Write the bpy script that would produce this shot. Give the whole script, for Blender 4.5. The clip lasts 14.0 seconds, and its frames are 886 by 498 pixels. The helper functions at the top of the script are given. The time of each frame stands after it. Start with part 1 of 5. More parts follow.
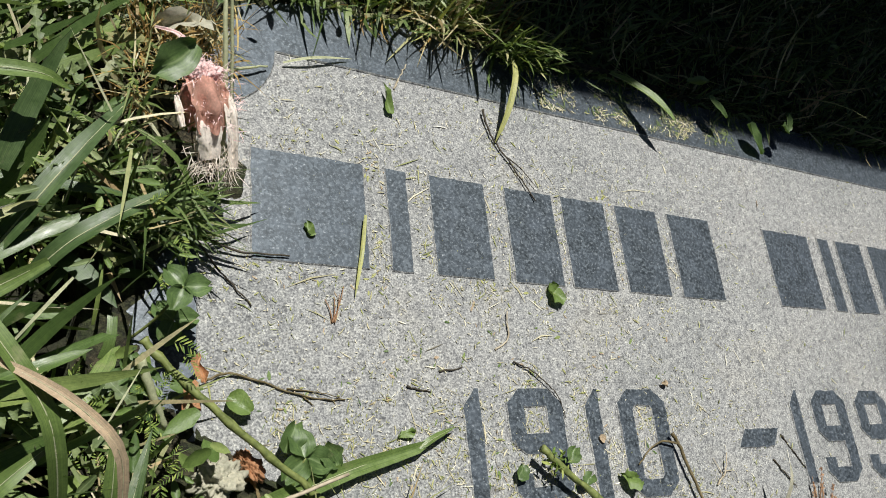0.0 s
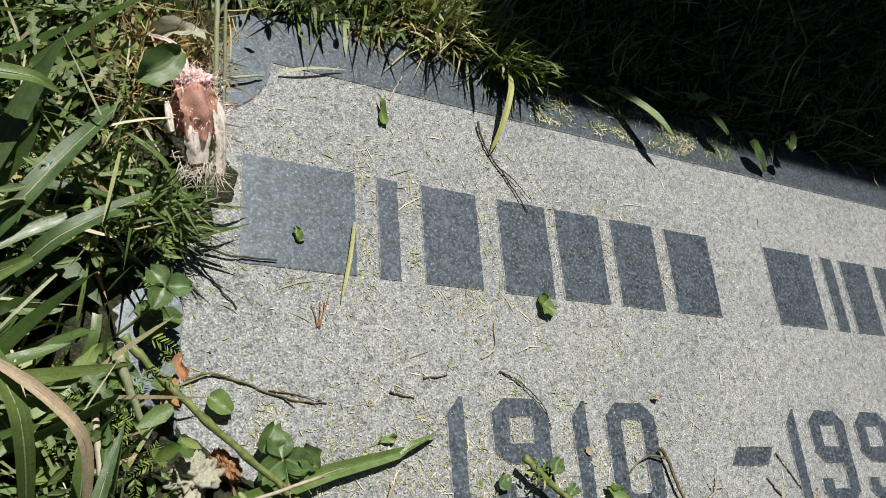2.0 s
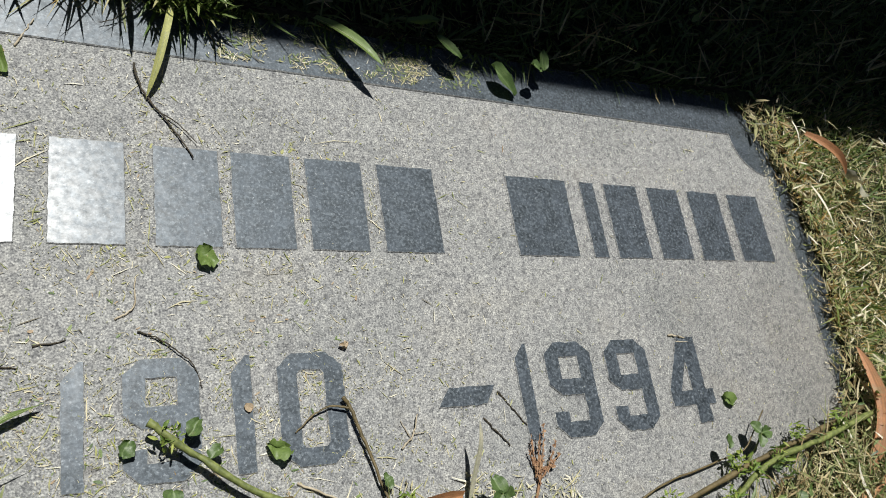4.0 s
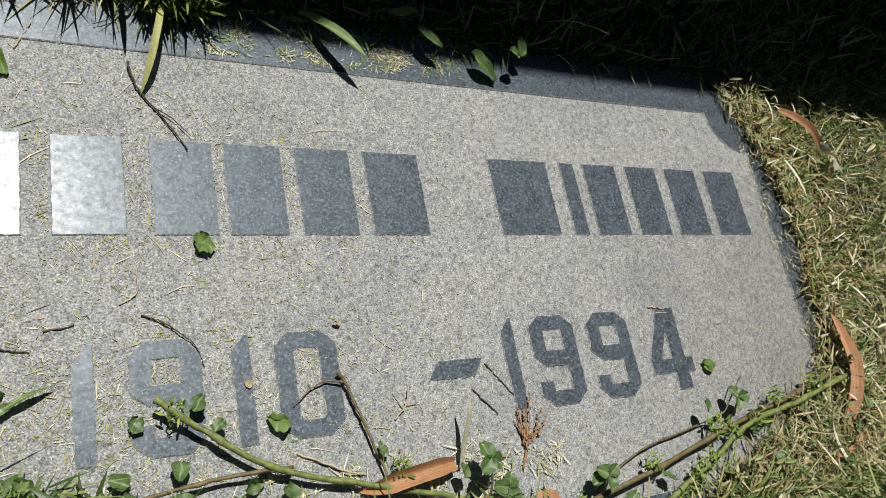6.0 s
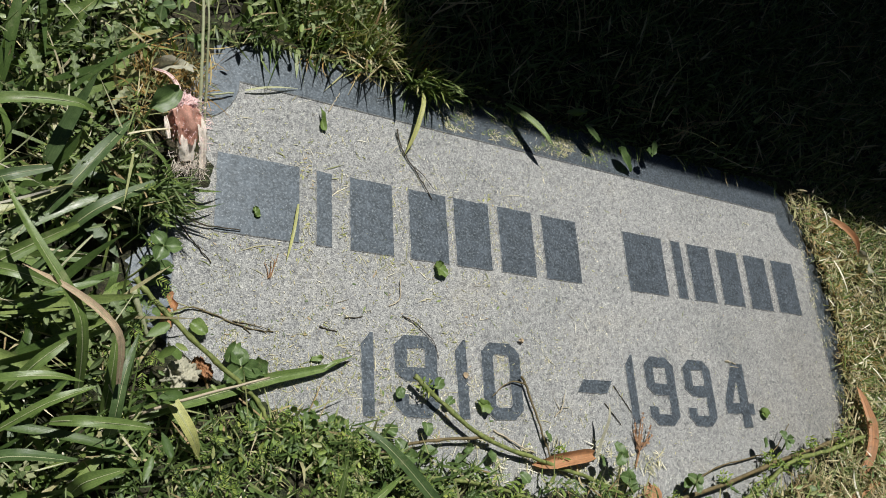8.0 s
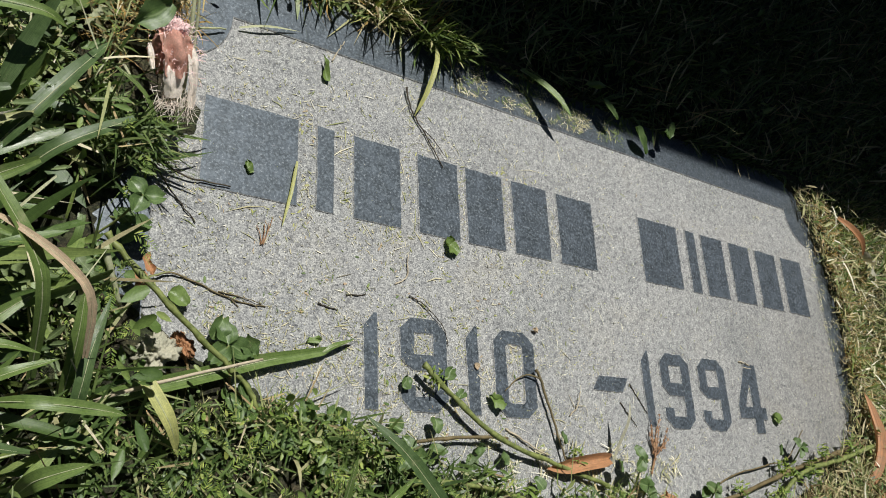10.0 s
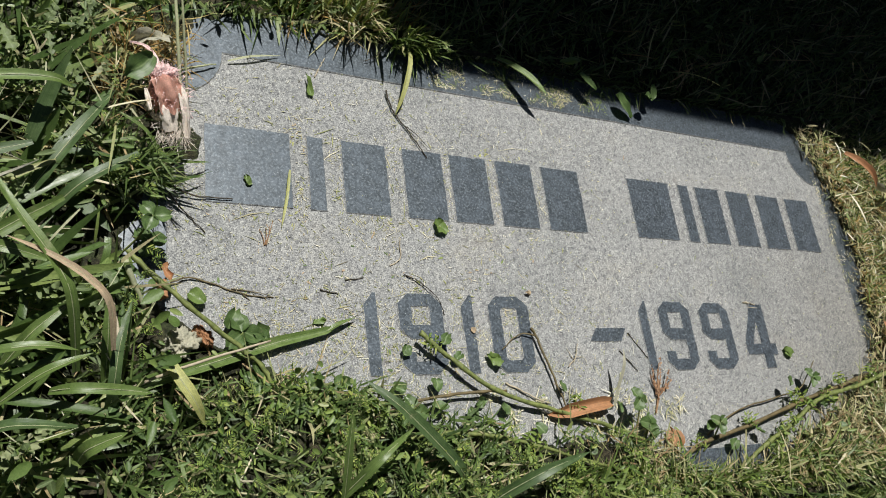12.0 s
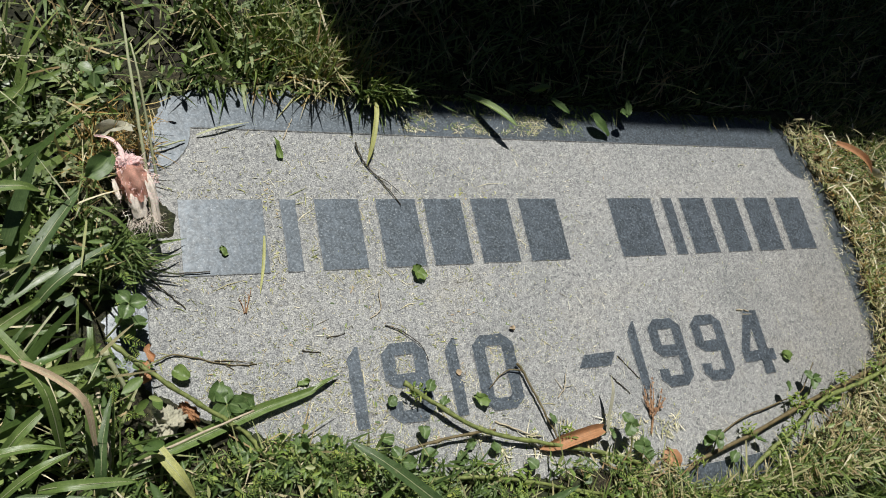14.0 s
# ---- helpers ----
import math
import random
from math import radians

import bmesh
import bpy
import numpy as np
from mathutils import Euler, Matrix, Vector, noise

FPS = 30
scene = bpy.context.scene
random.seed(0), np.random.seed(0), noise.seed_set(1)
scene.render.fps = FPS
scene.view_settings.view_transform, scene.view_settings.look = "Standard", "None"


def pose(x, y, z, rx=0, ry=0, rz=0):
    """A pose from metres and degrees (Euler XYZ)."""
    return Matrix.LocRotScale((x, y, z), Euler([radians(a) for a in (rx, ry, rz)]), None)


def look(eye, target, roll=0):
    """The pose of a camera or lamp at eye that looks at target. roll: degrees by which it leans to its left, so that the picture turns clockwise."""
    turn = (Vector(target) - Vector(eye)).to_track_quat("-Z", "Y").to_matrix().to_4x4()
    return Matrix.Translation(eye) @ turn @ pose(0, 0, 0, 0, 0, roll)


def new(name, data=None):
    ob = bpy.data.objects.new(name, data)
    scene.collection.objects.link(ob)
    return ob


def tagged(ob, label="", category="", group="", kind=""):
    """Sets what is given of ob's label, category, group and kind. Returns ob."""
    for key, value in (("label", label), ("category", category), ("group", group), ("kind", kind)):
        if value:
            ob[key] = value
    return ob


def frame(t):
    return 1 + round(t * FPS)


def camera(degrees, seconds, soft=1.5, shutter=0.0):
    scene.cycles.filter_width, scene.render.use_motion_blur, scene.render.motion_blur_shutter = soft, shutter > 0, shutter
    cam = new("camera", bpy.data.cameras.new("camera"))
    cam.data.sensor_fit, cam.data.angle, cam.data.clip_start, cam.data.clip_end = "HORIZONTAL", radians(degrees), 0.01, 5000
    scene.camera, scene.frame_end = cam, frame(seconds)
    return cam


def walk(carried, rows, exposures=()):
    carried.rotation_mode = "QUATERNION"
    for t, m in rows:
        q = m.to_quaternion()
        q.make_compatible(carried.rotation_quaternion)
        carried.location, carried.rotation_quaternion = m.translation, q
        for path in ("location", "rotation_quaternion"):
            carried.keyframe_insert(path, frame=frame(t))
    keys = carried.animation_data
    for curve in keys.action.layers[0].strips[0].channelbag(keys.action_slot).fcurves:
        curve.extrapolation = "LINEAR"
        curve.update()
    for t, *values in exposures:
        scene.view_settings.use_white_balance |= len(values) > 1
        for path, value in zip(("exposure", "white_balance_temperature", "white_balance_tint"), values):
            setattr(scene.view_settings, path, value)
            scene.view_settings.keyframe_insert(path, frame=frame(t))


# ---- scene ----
cam = camera(60.0, 14.0, soft=1.0)
PATH = [
    (0, -0.13636, -0.10384, 0.25931, 24.203, -29.466, -6.661),
    (0.5, -0.13239, -0.10574, 0.25812, 24.345, -29.375, -6.186),
    (1, -0.12934, -0.10760, 0.26144, 24.655, -28.832, -6.087),
    (1.5, -0.12982, -0.10879, 0.26131, 24.438, -28.633, -5.135),
    (2, -0.12426, -0.11005, 0.26807, 24.573, -28.219, -4.640),
    (2.5, -0.10975, -0.11090, 0.27907, 24.739, -28.155, -4.720),
    (3, -0.07327, -0.11165, 0.28845, 25.307, -27.776, -6.287),
    (3.5, -0.03064, -0.11440, 0.30039, 24.431, -27.340, -7.874),
    (4, 0.01170, -0.12200, 0.31080, 23.794, -27.389, -9.917),
    (4.2, 0.02278, -0.12466, 0.31359, 24.145, -27.373, -11.863),
    (6.3, -0.00218, -0.13607, 0.32884, 23.772, -26.716, -11.830),
    (6.5, -0.01536, -0.14045, 0.33253, 23.625, -26.413, -10.746),
    (7, -0.06639, -0.15332, 0.37534, 23.297, -25.273, -8.947),
    (7.5, -0.13119, -0.16345, 0.40880, 22.600, -26.733, -5.740),
    (8, -0.15794, -0.15407, 0.37883, 22.034, -31.360, -3.818),
    (8.5, -0.17056, -0.14663, 0.32684, 20.480, -35.567, -0.745),
    (8.7, -0.16588, -0.14618, 0.30972, 20.308, -36.593, -0.739),
    (10.8, -0.15608, -0.15177, 0.32548, 22.284, -33.653, -4.686),
    (11, -0.15637, -0.15475, 0.33579, 22.219, -32.303, -4.840),
    (11.5, -0.15003, -0.16444, 0.35776, 22.429, -30.328, -5.866),
    (12, -0.13922, -0.17294, 0.37592, 23.344, -27.707, -7.920),
    (12.5, -0.13523, -0.17666, 0.39009, 23.537, -25.567, -8.462),
    (13, -0.12518, -0.17272, 0.38993, 23.501, -24.944, -9.239),
    (13.5, -0.12840, -0.17439, 0.39238, 23.355, -24.609, -9.010),
    (14, -0.11350, -0.15019, 0.41049, 24.408, -23.250, -12.126),
]
walk(cam, [(t, pose(x, y, z, rx, ry, rz)) for t, x, y, z, rx, ry, rz in PATH], exposures=((0.0, 0.28), (1.5, 0.27), (2.5, 0.21), (3.5, 0.14), (14.0, 0.14)))

# ---- world, sun, exposure ----
SUN_EL, SUN_AZ = radians(66), radians(-12)  # azimuth from +y towards +x
world = bpy.data.worlds.new("sky")
scene.world = world
world.use_nodes = True
sky = world.node_tree.nodes.new("ShaderNodeTexSky")
sky.sky_type, sky.sun_disc = "NISHITA", False
sky.sun_elevation, sky.sun_rotation = SUN_EL, SUN_AZ
background = world.node_tree.nodes["Background"]
background.inputs["Strength"].default_value = 0.017
world.node_tree.links.new(sky.outputs["Color"], background.inputs["Color"])

sun = new("sun", bpy.data.lights.new("sun", "SUN"))
sun.data.energy, sun.data.angle, sun.data.color = 5.0, radians(0.45), (1.0, 0.98, 0.925)
to_sun = Vector((math.sin(SUN_AZ) * math.cos(SUN_EL), math.cos(SUN_AZ) * math.cos(SUN_EL), math.sin(SUN_EL)))
sun.matrix_world = look(to_sun * 5, (0, 0, 0))

# ---- sizes of the marker, in metres; its top face is z = 0 ----
X0, X1, Y0, Y1 = -0.107, 0.499, -0.178, 0.1235   # outer edges of the stone
PX0, PX1, PY0, PY1 = -0.077, 0.468, -0.148, 0.0935  # frosted panel
RECESS = -0.0008
rng = np.random.default_rng(7)


# ---- materials ----
class Nodes:
    """A small builder of node trees."""

    def __init__(self, name):
        self.mat = bpy.data.materials.new(name)
        self.mat.use_nodes = True
        self.tree = self.mat.node_tree
        self.bsdf = self.tree.nodes["Principled BSDF"]
        self.out = self.tree.nodes["Material Output"]

    def add(self, kind, **inputs):
        node = self.tree.nodes.new("ShaderNode" + kind)
        for key, value in inputs.items():
            socket = node.inputs[key.replace("_", " ")]
            if isinstance(value, bpy.types.NodeSocket):
                self.tree.links.new(value, socket)
            else:
                socket.default_value = value
        return node

    def link(self, a, b):
        self.tree.links.new(a, b)

    def ramp(self, fac, stops, interpolation="LINEAR"):
        node = self.add("ValToRGB", Fac=fac)
        node.color_ramp.interpolation = interpolation
        elements = node.color_ramp.elements
        while len(elements) < len(stops):
            elements.new(0.5)
        for element, (place, colour) in zip(elements, stops):
            element.position, element.color = place, (*colour, 1)
        return node.outputs["Color"]

    def mix(self, kind, fac, a, b):
        node = self.tree.nodes.new("ShaderNodeMix")
        node.data_type, node.blend_type = "RGBA", kind
        for socket, value in ((node.inputs[0], fac), (node.inputs[6], a), (node.inputs[7], b)):
            if isinstance(value, bpy.types.NodeSocket):
                self.tree.links.new(value, socket)
            else:
                socket.default_value = (*value, 1) if isinstance(value, tuple) else value
        return node.outputs[2]

    def place(self):
        return self.add("NewGeometry").outputs["Position"]

    def noise(self, scale, detail=3, rough=0.55, vector=None):
        return self.add("TexNoise", Vector=vector or self.place(), Scale=scale, Detail=detail, Roughness=rough).outputs["Fac"]

    def bump(self, height, strength, distance):
        return self.add("Bump", Height=height, Strength=strength, Distance=distance).outputs["Normal"]

    def set(self, **inputs):
        for key, value in inputs.items():
            socket = self.bsdf.inputs[key.replace("_", " ")]
            if isinstance(value, bpy.types.NodeSocket):
                self.tree.links.new(value, socket)
            else:
                socket.default_value = value
        return self


def frosted_granite():
    n = Nodes("frosted_granite")
    fine = n.noise(1250, 2, 0.65)
    grain = n.ramp(fine, [(0.28, (0.085, 0.088, 0.092)), (0.42, (0.20, 0.205, 0.21)), (0.55, (0.315, 0.319, 0.317)), (0.72, (0.52, 0.525, 0.515))])
    crystal = n.add("TexVoronoi", Vector=n.place(), Scale=900.0).outputs["Color"]
    grain = n.mix("MULTIPLY", 0.6, grain, n.ramp(crystal, [(0.15, (0.40, 0.40, 0.42)), (0.4, (1, 1, 1)), (0.9, (1.2, 1.2, 1.17))]))
    # single dark and pale crystals
    speck = n.add("TexVoronoi", Vector=n.place(), Scale=520.0).outputs["Color"]
    grain = n.mix("MULTIPLY", 0.6, grain, n.ramp(speck, [(0.10, (0.50, 0.51, 0.53)), (0.30, (0.95, 0.95, 0.96)), (0.72, (1.0, 1.0, 1.0)), (0.90, (1.28, 1.28, 1.27))]))
    stain = n.ramp(n.noise(14, 5, 0.6), [(0.35, (0.86, 0.87, 0.86)), (0.55, (1.0, 0.998, 0.985)), (0.75, (1.04, 1.02, 0.97))])
    grain = n.mix("MULTIPLY", 1.0, grain, stain)
    mottle = n.ramp(n.noise(330, 3, 0.6), [(0.36, (0.78, 0.785, 0.80)), (0.5, (1, 1, 1)), (0.64, (1.16, 1.155, 1.13))])
    grain = n.mix("MULTIPLY", 0.85, grain, mottle)
    rust = n.ramp(n.noise(30, 4, 0.6), [(0.58, (0, 0, 0)), (0.78, (0.2, 0.2, 0.2))])
    grain = n.mix("MIX", rust, grain, (0.30, 0.27, 0.21))
    # the corner by the dry turf is stained by earth
    reach = n.add("VectorMath", Vector=n.place())
    reach.operation, reach.inputs[1].default_value = "DISTANCE", (0.47, -0.085, 0.0)
    far = n.add("Math")
    far.operation = "MULTIPLY_ADD"
    n.link(n.noise(22, 4, 0.6), far.inputs[0])
    far.inputs[1].default_value = 0.12
    n.link(reach.outputs["Value"], far.inputs[2])
    grain = n.mix("MULTIPLY", 1.0, grain, n.ramp(far.outputs["Value"], [(0.08, (0.74, 0.72, 0.69)), (0.20, (0.93, 0.925, 0.92)), (0.30, (1, 1, 1))]))
    return n.set(Base_Color=grain, Roughness=0.8, Normal=n.bump(fine, 0.6, 0.0006)).mat


def polished_granite():
    n = Nodes("polished_granite")
    fleck, fine = n.noise(680, 3, 0.7), n.noise(1500, 2, 0.6)
    base = n.ramp(fleck, [(0.38, (0.006, 0.008, 0.009)), (0.50, (0.028, 0.034, 0.039)), (0.60, (0.080, 0.093, 0.104)), (0.72, (0.27, 0.29, 0.31))])
    base = n.mix("MULTIPLY", 0.7, base, n.ramp(fine, [(0.35, (0.35, 0.36, 0.38)), (0.6, (1.3, 1.3, 1.3))]))
    crystal = n.add("TexVoronoi", Vector=n.place(), Scale=760.0).outputs["Color"]
    base = n.mix("MIX", n.ramp(crystal, [(0.66, (0, 0, 0)), (0.9, (0.6, 0.6, 0.6))]), base, (0.13, 0.152, 0.172))
    dust = n.ramp(n.noise(110, 5, 0.7), [(0.40, (0, 0, 0)), (0.70, (0.40, 0.40, 0.40))])
    base = n.mix("MIX", dust, base, (0.115, 0.138, 0.170))
    rough = n.ramp(n.noise(240, 4, 0.6), [(0.3, (0.46,) * 3), (0.7, (0.62,) * 3)])
    return n.set(Base_Color=base, Roughness=rough, IOR=1.55, Specular_Tint=(0.72, 0.86, 1.0, 1.0), Coat_Weight=n.ramp(n.noise(300, 4, 0.7), [(0.35, (0.35,) * 3), (0.65, (0.9,) * 3)]), Coat_Roughness=0.29, Normal=n.bump(fleck, 0.12, 0.0003)).mat


def sawn_granite():
    n = Nodes("sawn_granite")
    fine = n.noise(500, 3, 0.6)
    return n.set(Base_Color=n.ramp(fine, [(0.3, (0.10, 0.10, 0.105)), (0.7, (0.25, 0.25, 0.24))]), Roughness=0.75, Normal=n.bump(fine, 0.5, 0.001)).mat


def leafy(name, stops, rough=0.45, through_light=0.35, veins=0.0, spots=0.25, passed=(1.15, 1.25, 0.55), rib=False):
    """A leaf that lets light through; its tint varies from leaf to leaf."""
    n = Nodes(name)
    if all(c[1] > c[0] for _, c in stops[:2]):  # dusty, greyish greens
        stops = [(place, tuple(0.88 * (0.92 * v + 0.08 * (0.3 * c[0] + 0.6 * c[1] + 0.1 * c[2])) for v in c)) for place, c in stops]
    tint = n.ramp(n.add("NewGeometry").outputs["Random Per Island"], stops)
    patch = n.noise(180, 4, 0.6)
    tint = n.mix("MULTIPLY", spots * 2, tint, n.ramp(patch, [(0.3, (0.62, 0.66, 0.6)), (0.6, (1.08, 1.06, 1.0)), (0.8, (1.3, 1.24, 1.05))]))
    cells = n.noise(1100, 3, 0.65)
    tint = n.mix("MULTIPLY", 0.55, tint, n.ramp(cells, [(0.3, (0.66, 0.7, 0.62)), (0.55, (1.05, 1.04, 1.0)), (0.75, (1.4, 1.34, 1.2))]))
    n.set(Normal=n.bump(cells, 0.35, 0.0005))
    if veins:
        uv = n.add("TexCoord").outputs["UV"]
        wave = n.add("TexWave", Vector=uv, Scale=4.5, Distortion=0.4)
        wave.bands_direction = "X"
        tint = n.mix("MULTIPLY", veins, tint, n.ramp(wave.outputs["Fac"], [(0.2, (0.84, 0.86, 0.82)), (0.8, (1.08, 1.07, 1.04))]))
        streak = n.noise(1.0, 4, 0.65, n.add("Mapping", Vector=uv, Scale=(16.0, 1.6, 1.0)).outputs["Vector"])
        tint = n.mix("MULTIPLY", 0.8, tint, n.ramp(streak, [(0.3, (0.62, 0.64, 0.60)), (0.5, (1, 1, 1)), (0.68, (1.45, 1.38, 1.3))]))
        # bruised, bleached spots
        scar = n.ramp(n.noise(85, 5, 0.7), [(0.60, (0, 0, 0)), (0.72, (0.55, 0.55, 0.55))])
        tint = n.mix("MIX", scar, tint, (0.26, 0.25, 0.14))
        n.set(Normal=n.bump(streak, 0.25, 0.0004))
    if rib:
        across = n.add("SeparateXYZ", Vector=n.add("TexCoord").outputs["UV"]).outputs["X"]
        tint = n.mix("MIX", n.ramp(across, [(0.44, (0, 0, 0)), (0.5, (0.6, 0.6, 0.6)), (0.56, (0, 0, 0))]), tint, (0.24, 0.31, 0.15))
    n.set(Base_Color=tint, Roughness=n.ramp(patch, [(0.3, (rough - 0.08,) * 3), (0.7, (min(1, rough + 0.2),) * 3)]))
    glow = n.add("BsdfTranslucent", Color=n.mix("MULTIPLY", 1.0, tint, passed))
    both = n.add("MixShader", Fac=0.65 * through_light)
    n.link(n.bsdf.outputs[0], both.inputs[1])
    n.link(glow.outputs[0], both.inputs[2])
    n.link(both.outputs[0], n.out.inputs["Surface"])
    return n.mat


def stemmy(name, a, b, rough=0.6):
    n = Nodes(name)
    long_noise = n.noise(350, 4, 0.6)
    return n.set(Base_Color=n.ramp(long_noise, [(0.3, a), (0.7, b)]), Roughness=rough, Normal=n.bump(long_noise, 0.4, 0.0006)).mat


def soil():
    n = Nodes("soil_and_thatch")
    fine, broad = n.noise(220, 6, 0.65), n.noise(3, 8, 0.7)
    # near-black tones put the deep shade between blades into the soil's colour
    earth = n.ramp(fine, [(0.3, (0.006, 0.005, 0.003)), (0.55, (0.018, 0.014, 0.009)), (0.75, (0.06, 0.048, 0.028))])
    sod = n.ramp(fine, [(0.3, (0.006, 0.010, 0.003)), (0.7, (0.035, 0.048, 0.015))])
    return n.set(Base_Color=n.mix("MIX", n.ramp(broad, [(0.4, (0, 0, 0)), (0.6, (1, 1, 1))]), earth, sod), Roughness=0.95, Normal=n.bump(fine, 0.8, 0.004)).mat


def black_granite():
    n = Nodes("black_granite")
    fine = n.noise(420, 3, 0.6)
    return n.set(Base_Color=n.ramp(fine, [(0.4, (0.006, 0.006, 0.007)), (0.7, (0.03, 0.03, 0.034))]), Roughness=0.35, Normal=n.bump(fine, 0.1, 0.0005)).mat


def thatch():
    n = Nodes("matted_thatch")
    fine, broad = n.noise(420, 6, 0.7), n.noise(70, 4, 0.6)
    # thatch tones pulled towards black, so shade under the grass sits in the colour
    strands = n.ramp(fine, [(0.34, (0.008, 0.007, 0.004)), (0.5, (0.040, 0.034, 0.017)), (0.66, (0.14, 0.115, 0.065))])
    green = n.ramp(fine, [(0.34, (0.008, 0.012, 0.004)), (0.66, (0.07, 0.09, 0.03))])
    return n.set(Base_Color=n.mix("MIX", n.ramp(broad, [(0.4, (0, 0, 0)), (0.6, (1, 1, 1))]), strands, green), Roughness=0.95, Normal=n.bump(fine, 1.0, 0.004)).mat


M_BLACK, M_THATCH = black_granite(), thatch()
M_PANEL, M_POLISH, M_SAWN, M_SOIL = frosted_granite(), polished_granite(), sawn_granite(), soil()
M_BROAD = leafy("broad_grass", [(0.0, (0.045, 0.085, 0.020)), (0.4, (0.095, 0.165, 0.040)), (0.7, (0.165, 0.245, 0.062)), (0.93, (0.25, 0.33, 0.10)), (1.0, (0.40, 0.37, 0.20))], 0.34, 0.25, 0.6)
M_DARKBLADE = leafy("dark_broad_grass", [(0.0, (0.055, 0.105, 0.036)), (1.0, (0.085, 0.145, 0.050))], 0.40, 0.2, 0.7, 0.4)
M_ROSE = leafy("brownish_rose_cloth", [(0.0, (0.60, 0.31, 0.26)), (1.0, (0.72, 0.43, 0.38))], 0.9, 0.6, 0.0, 0.8, passed=(1.05, 0.95, 0.90))
M_TAN = leafy("withered_tan_blade", [(0.0, (0.36, 0.27, 0.19)), (1.0, (0.48, 0.38, 0.28))], 0.6, 0.25, 0.4, passed=(1.1, 1.02, 0.80))
M_GOLD = leafy("golden_moss", [(0.0, (0.26, 0.16, 0.05)), (0.6, (0.44, 0.29, 0.10)), (1.0, (0.60, 0.48, 0.22))], 0.8, 0.3, passed=(1.1, 1.02, 0.80))
M_FINE = leafy("fine_grass", [(0.0, (0.050, 0.095, 0.022)), (0.5, (0.110, 0.180, 0.042)), (0.85, (0.19, 0.26, 0.078)), (1.0, (0.46, 0.42, 0.24))], 0.42, 0.3)
M_LUSH = leafy("sunlit_turf", [(0.0, (0.075, 0.13, 0.026)), (0.5, (0.165, 0.24, 0.050)), (0.8, (0.26, 0.33, 0.085)), (1.0, (0.52, 0.47, 0.26))], 0.42, 0.38)
M_DRY = leafy("dry_grass", [(0.0, (0.15, 0.20, 0.06)), (0.25, (0.31, 0.34, 0.13)), (0.5, (0.55, 0.49, 0.28)), (0.70, (0.31, 0.20, 0.09)), (0.88, (0.48, 0.40, 0.20)), (1.0, (0.74, 0.68, 0.50))], 0.6, 0.25, passed=(1.1, 1.02, 0.80))
M_WEED = leafy("weed_leaf", [(0.0, (0.07, 0.135, 0.030)), (0.5, (0.135, 0.22, 0.048)), (0.85, (0.23, 0.32, 0.08)), (1.0, (0.38, 0.40, 0.17))], 0.42, 0.32)
M_MOSS = leafy("feathery_weed", [(0.0, (0.110, 0.200, 0.030)), (0.6, (0.225, 0.330, 0.050)), (1.0, (0.400, 0.460, 0.095))], 0.55, 0.35)
M_CLIP = leafy("clipping", [(0.0, (0.20, 0.24, 0.08)), (0.35, (0.43, 0.40, 0.23)), (0.65, (0.62, 0.57, 0.42)), (0.9, (0.82, 0.79, 0.70)), (1.0, (0.078, 0.065, 0.039))], 0.7, 0.15, passed=(1.1, 1.02, 0.80))
M_CLOVER = leafy("clover_leaf", [(0.0, (0.055, 0.115, 0.036)), (0.6, (0.105, 0.18, 0.055)), (1.0, (0.19, 0.27, 0.085))], 0.42, 0.3, 0.25, 0.4, rib=True)
M_HAIRY = leafy("hairy_weed_leaf", [(0.0, (0.10, 0.15, 0.055)), (0.5, (0.18, 0.245, 0.095)), (0.85, (0.27, 0.33, 0.15)), (1.0, (0.36, 0.36, 0.22))], 0.55, 0.3, 0.0, 0.45, rib=True)
M_BROWN = leafy("brown_dead_leaf", [(0.0, (0.30, 0.14, 0.07)), (1.0, (0.44, 0.23, 0.12))], 0.6, 0.2, 0.3, passed=(1.1, 1.02, 0.80))
M_SCALE = leafy("dry_scale_leaf", [(0.0, (0.20, 0.10, 0.055)), (1.0, (0.40, 0.25, 0.15))], 0.7, 0.1, passed=(1.1, 1.02, 0.80))
M_PALE = leafy("pale_dead_leaf", [(0.0, (0.36, 0.35, 0.28)), (1.0, (0.50, 0.48, 0.40))], 0.7, 0.25, passed=(1.1, 1.02, 0.80))
M_CREAM = leafy("frayed_cream_thread", [(0.0, (0.78, 0.70, 0.63)), (0.6, (0.88, 0.81, 0.77)), (1.0, (0.88, 0.72, 0.71))], 0.9, 0.45, passed=(1.05, 0.98, 0.95))
M_FUZZ = leafy("fuzzy_pink_thread", [(0.0, (0.88, 0.60, 0.64)), (1.0, (0.95, 0.80, 0.82))], 0.9, 0.4, passed=(1.05, 0.98, 0.95))
M_GREENSTEM = stemmy("green_stem", (0.07, 0.095, 0.022), (0.22, 0.25, 0.075))
M_BROWNSTEM = stemmy("brown_stem", (0.07, 0.055, 0.022), (0.17, 0.13, 0.06))
M_TWIG = stemmy("dark_twig", (0.02, 0.018, 0.012), (0.07, 0.055, 0.035), 0.8)
M_PALEGREEN = leafy("pale_green_stalk", [(0.0, (0.52, 0.55, 0.34)), (1.0, (0.62, 0.63, 0.44))], 0.6, 0.45)
M_YELLOW = leafy("yellowing_blade", [(0.0, (0.30, 0.32, 0.10)), (1.0, (0.46, 0.46, 0.20))], 0.5, 0.3, 0.5)
M_STRAW = stemmy("pale_straw", (0.30, 0.25, 0.17), (0.50, 0.44, 0.33), 0.7)
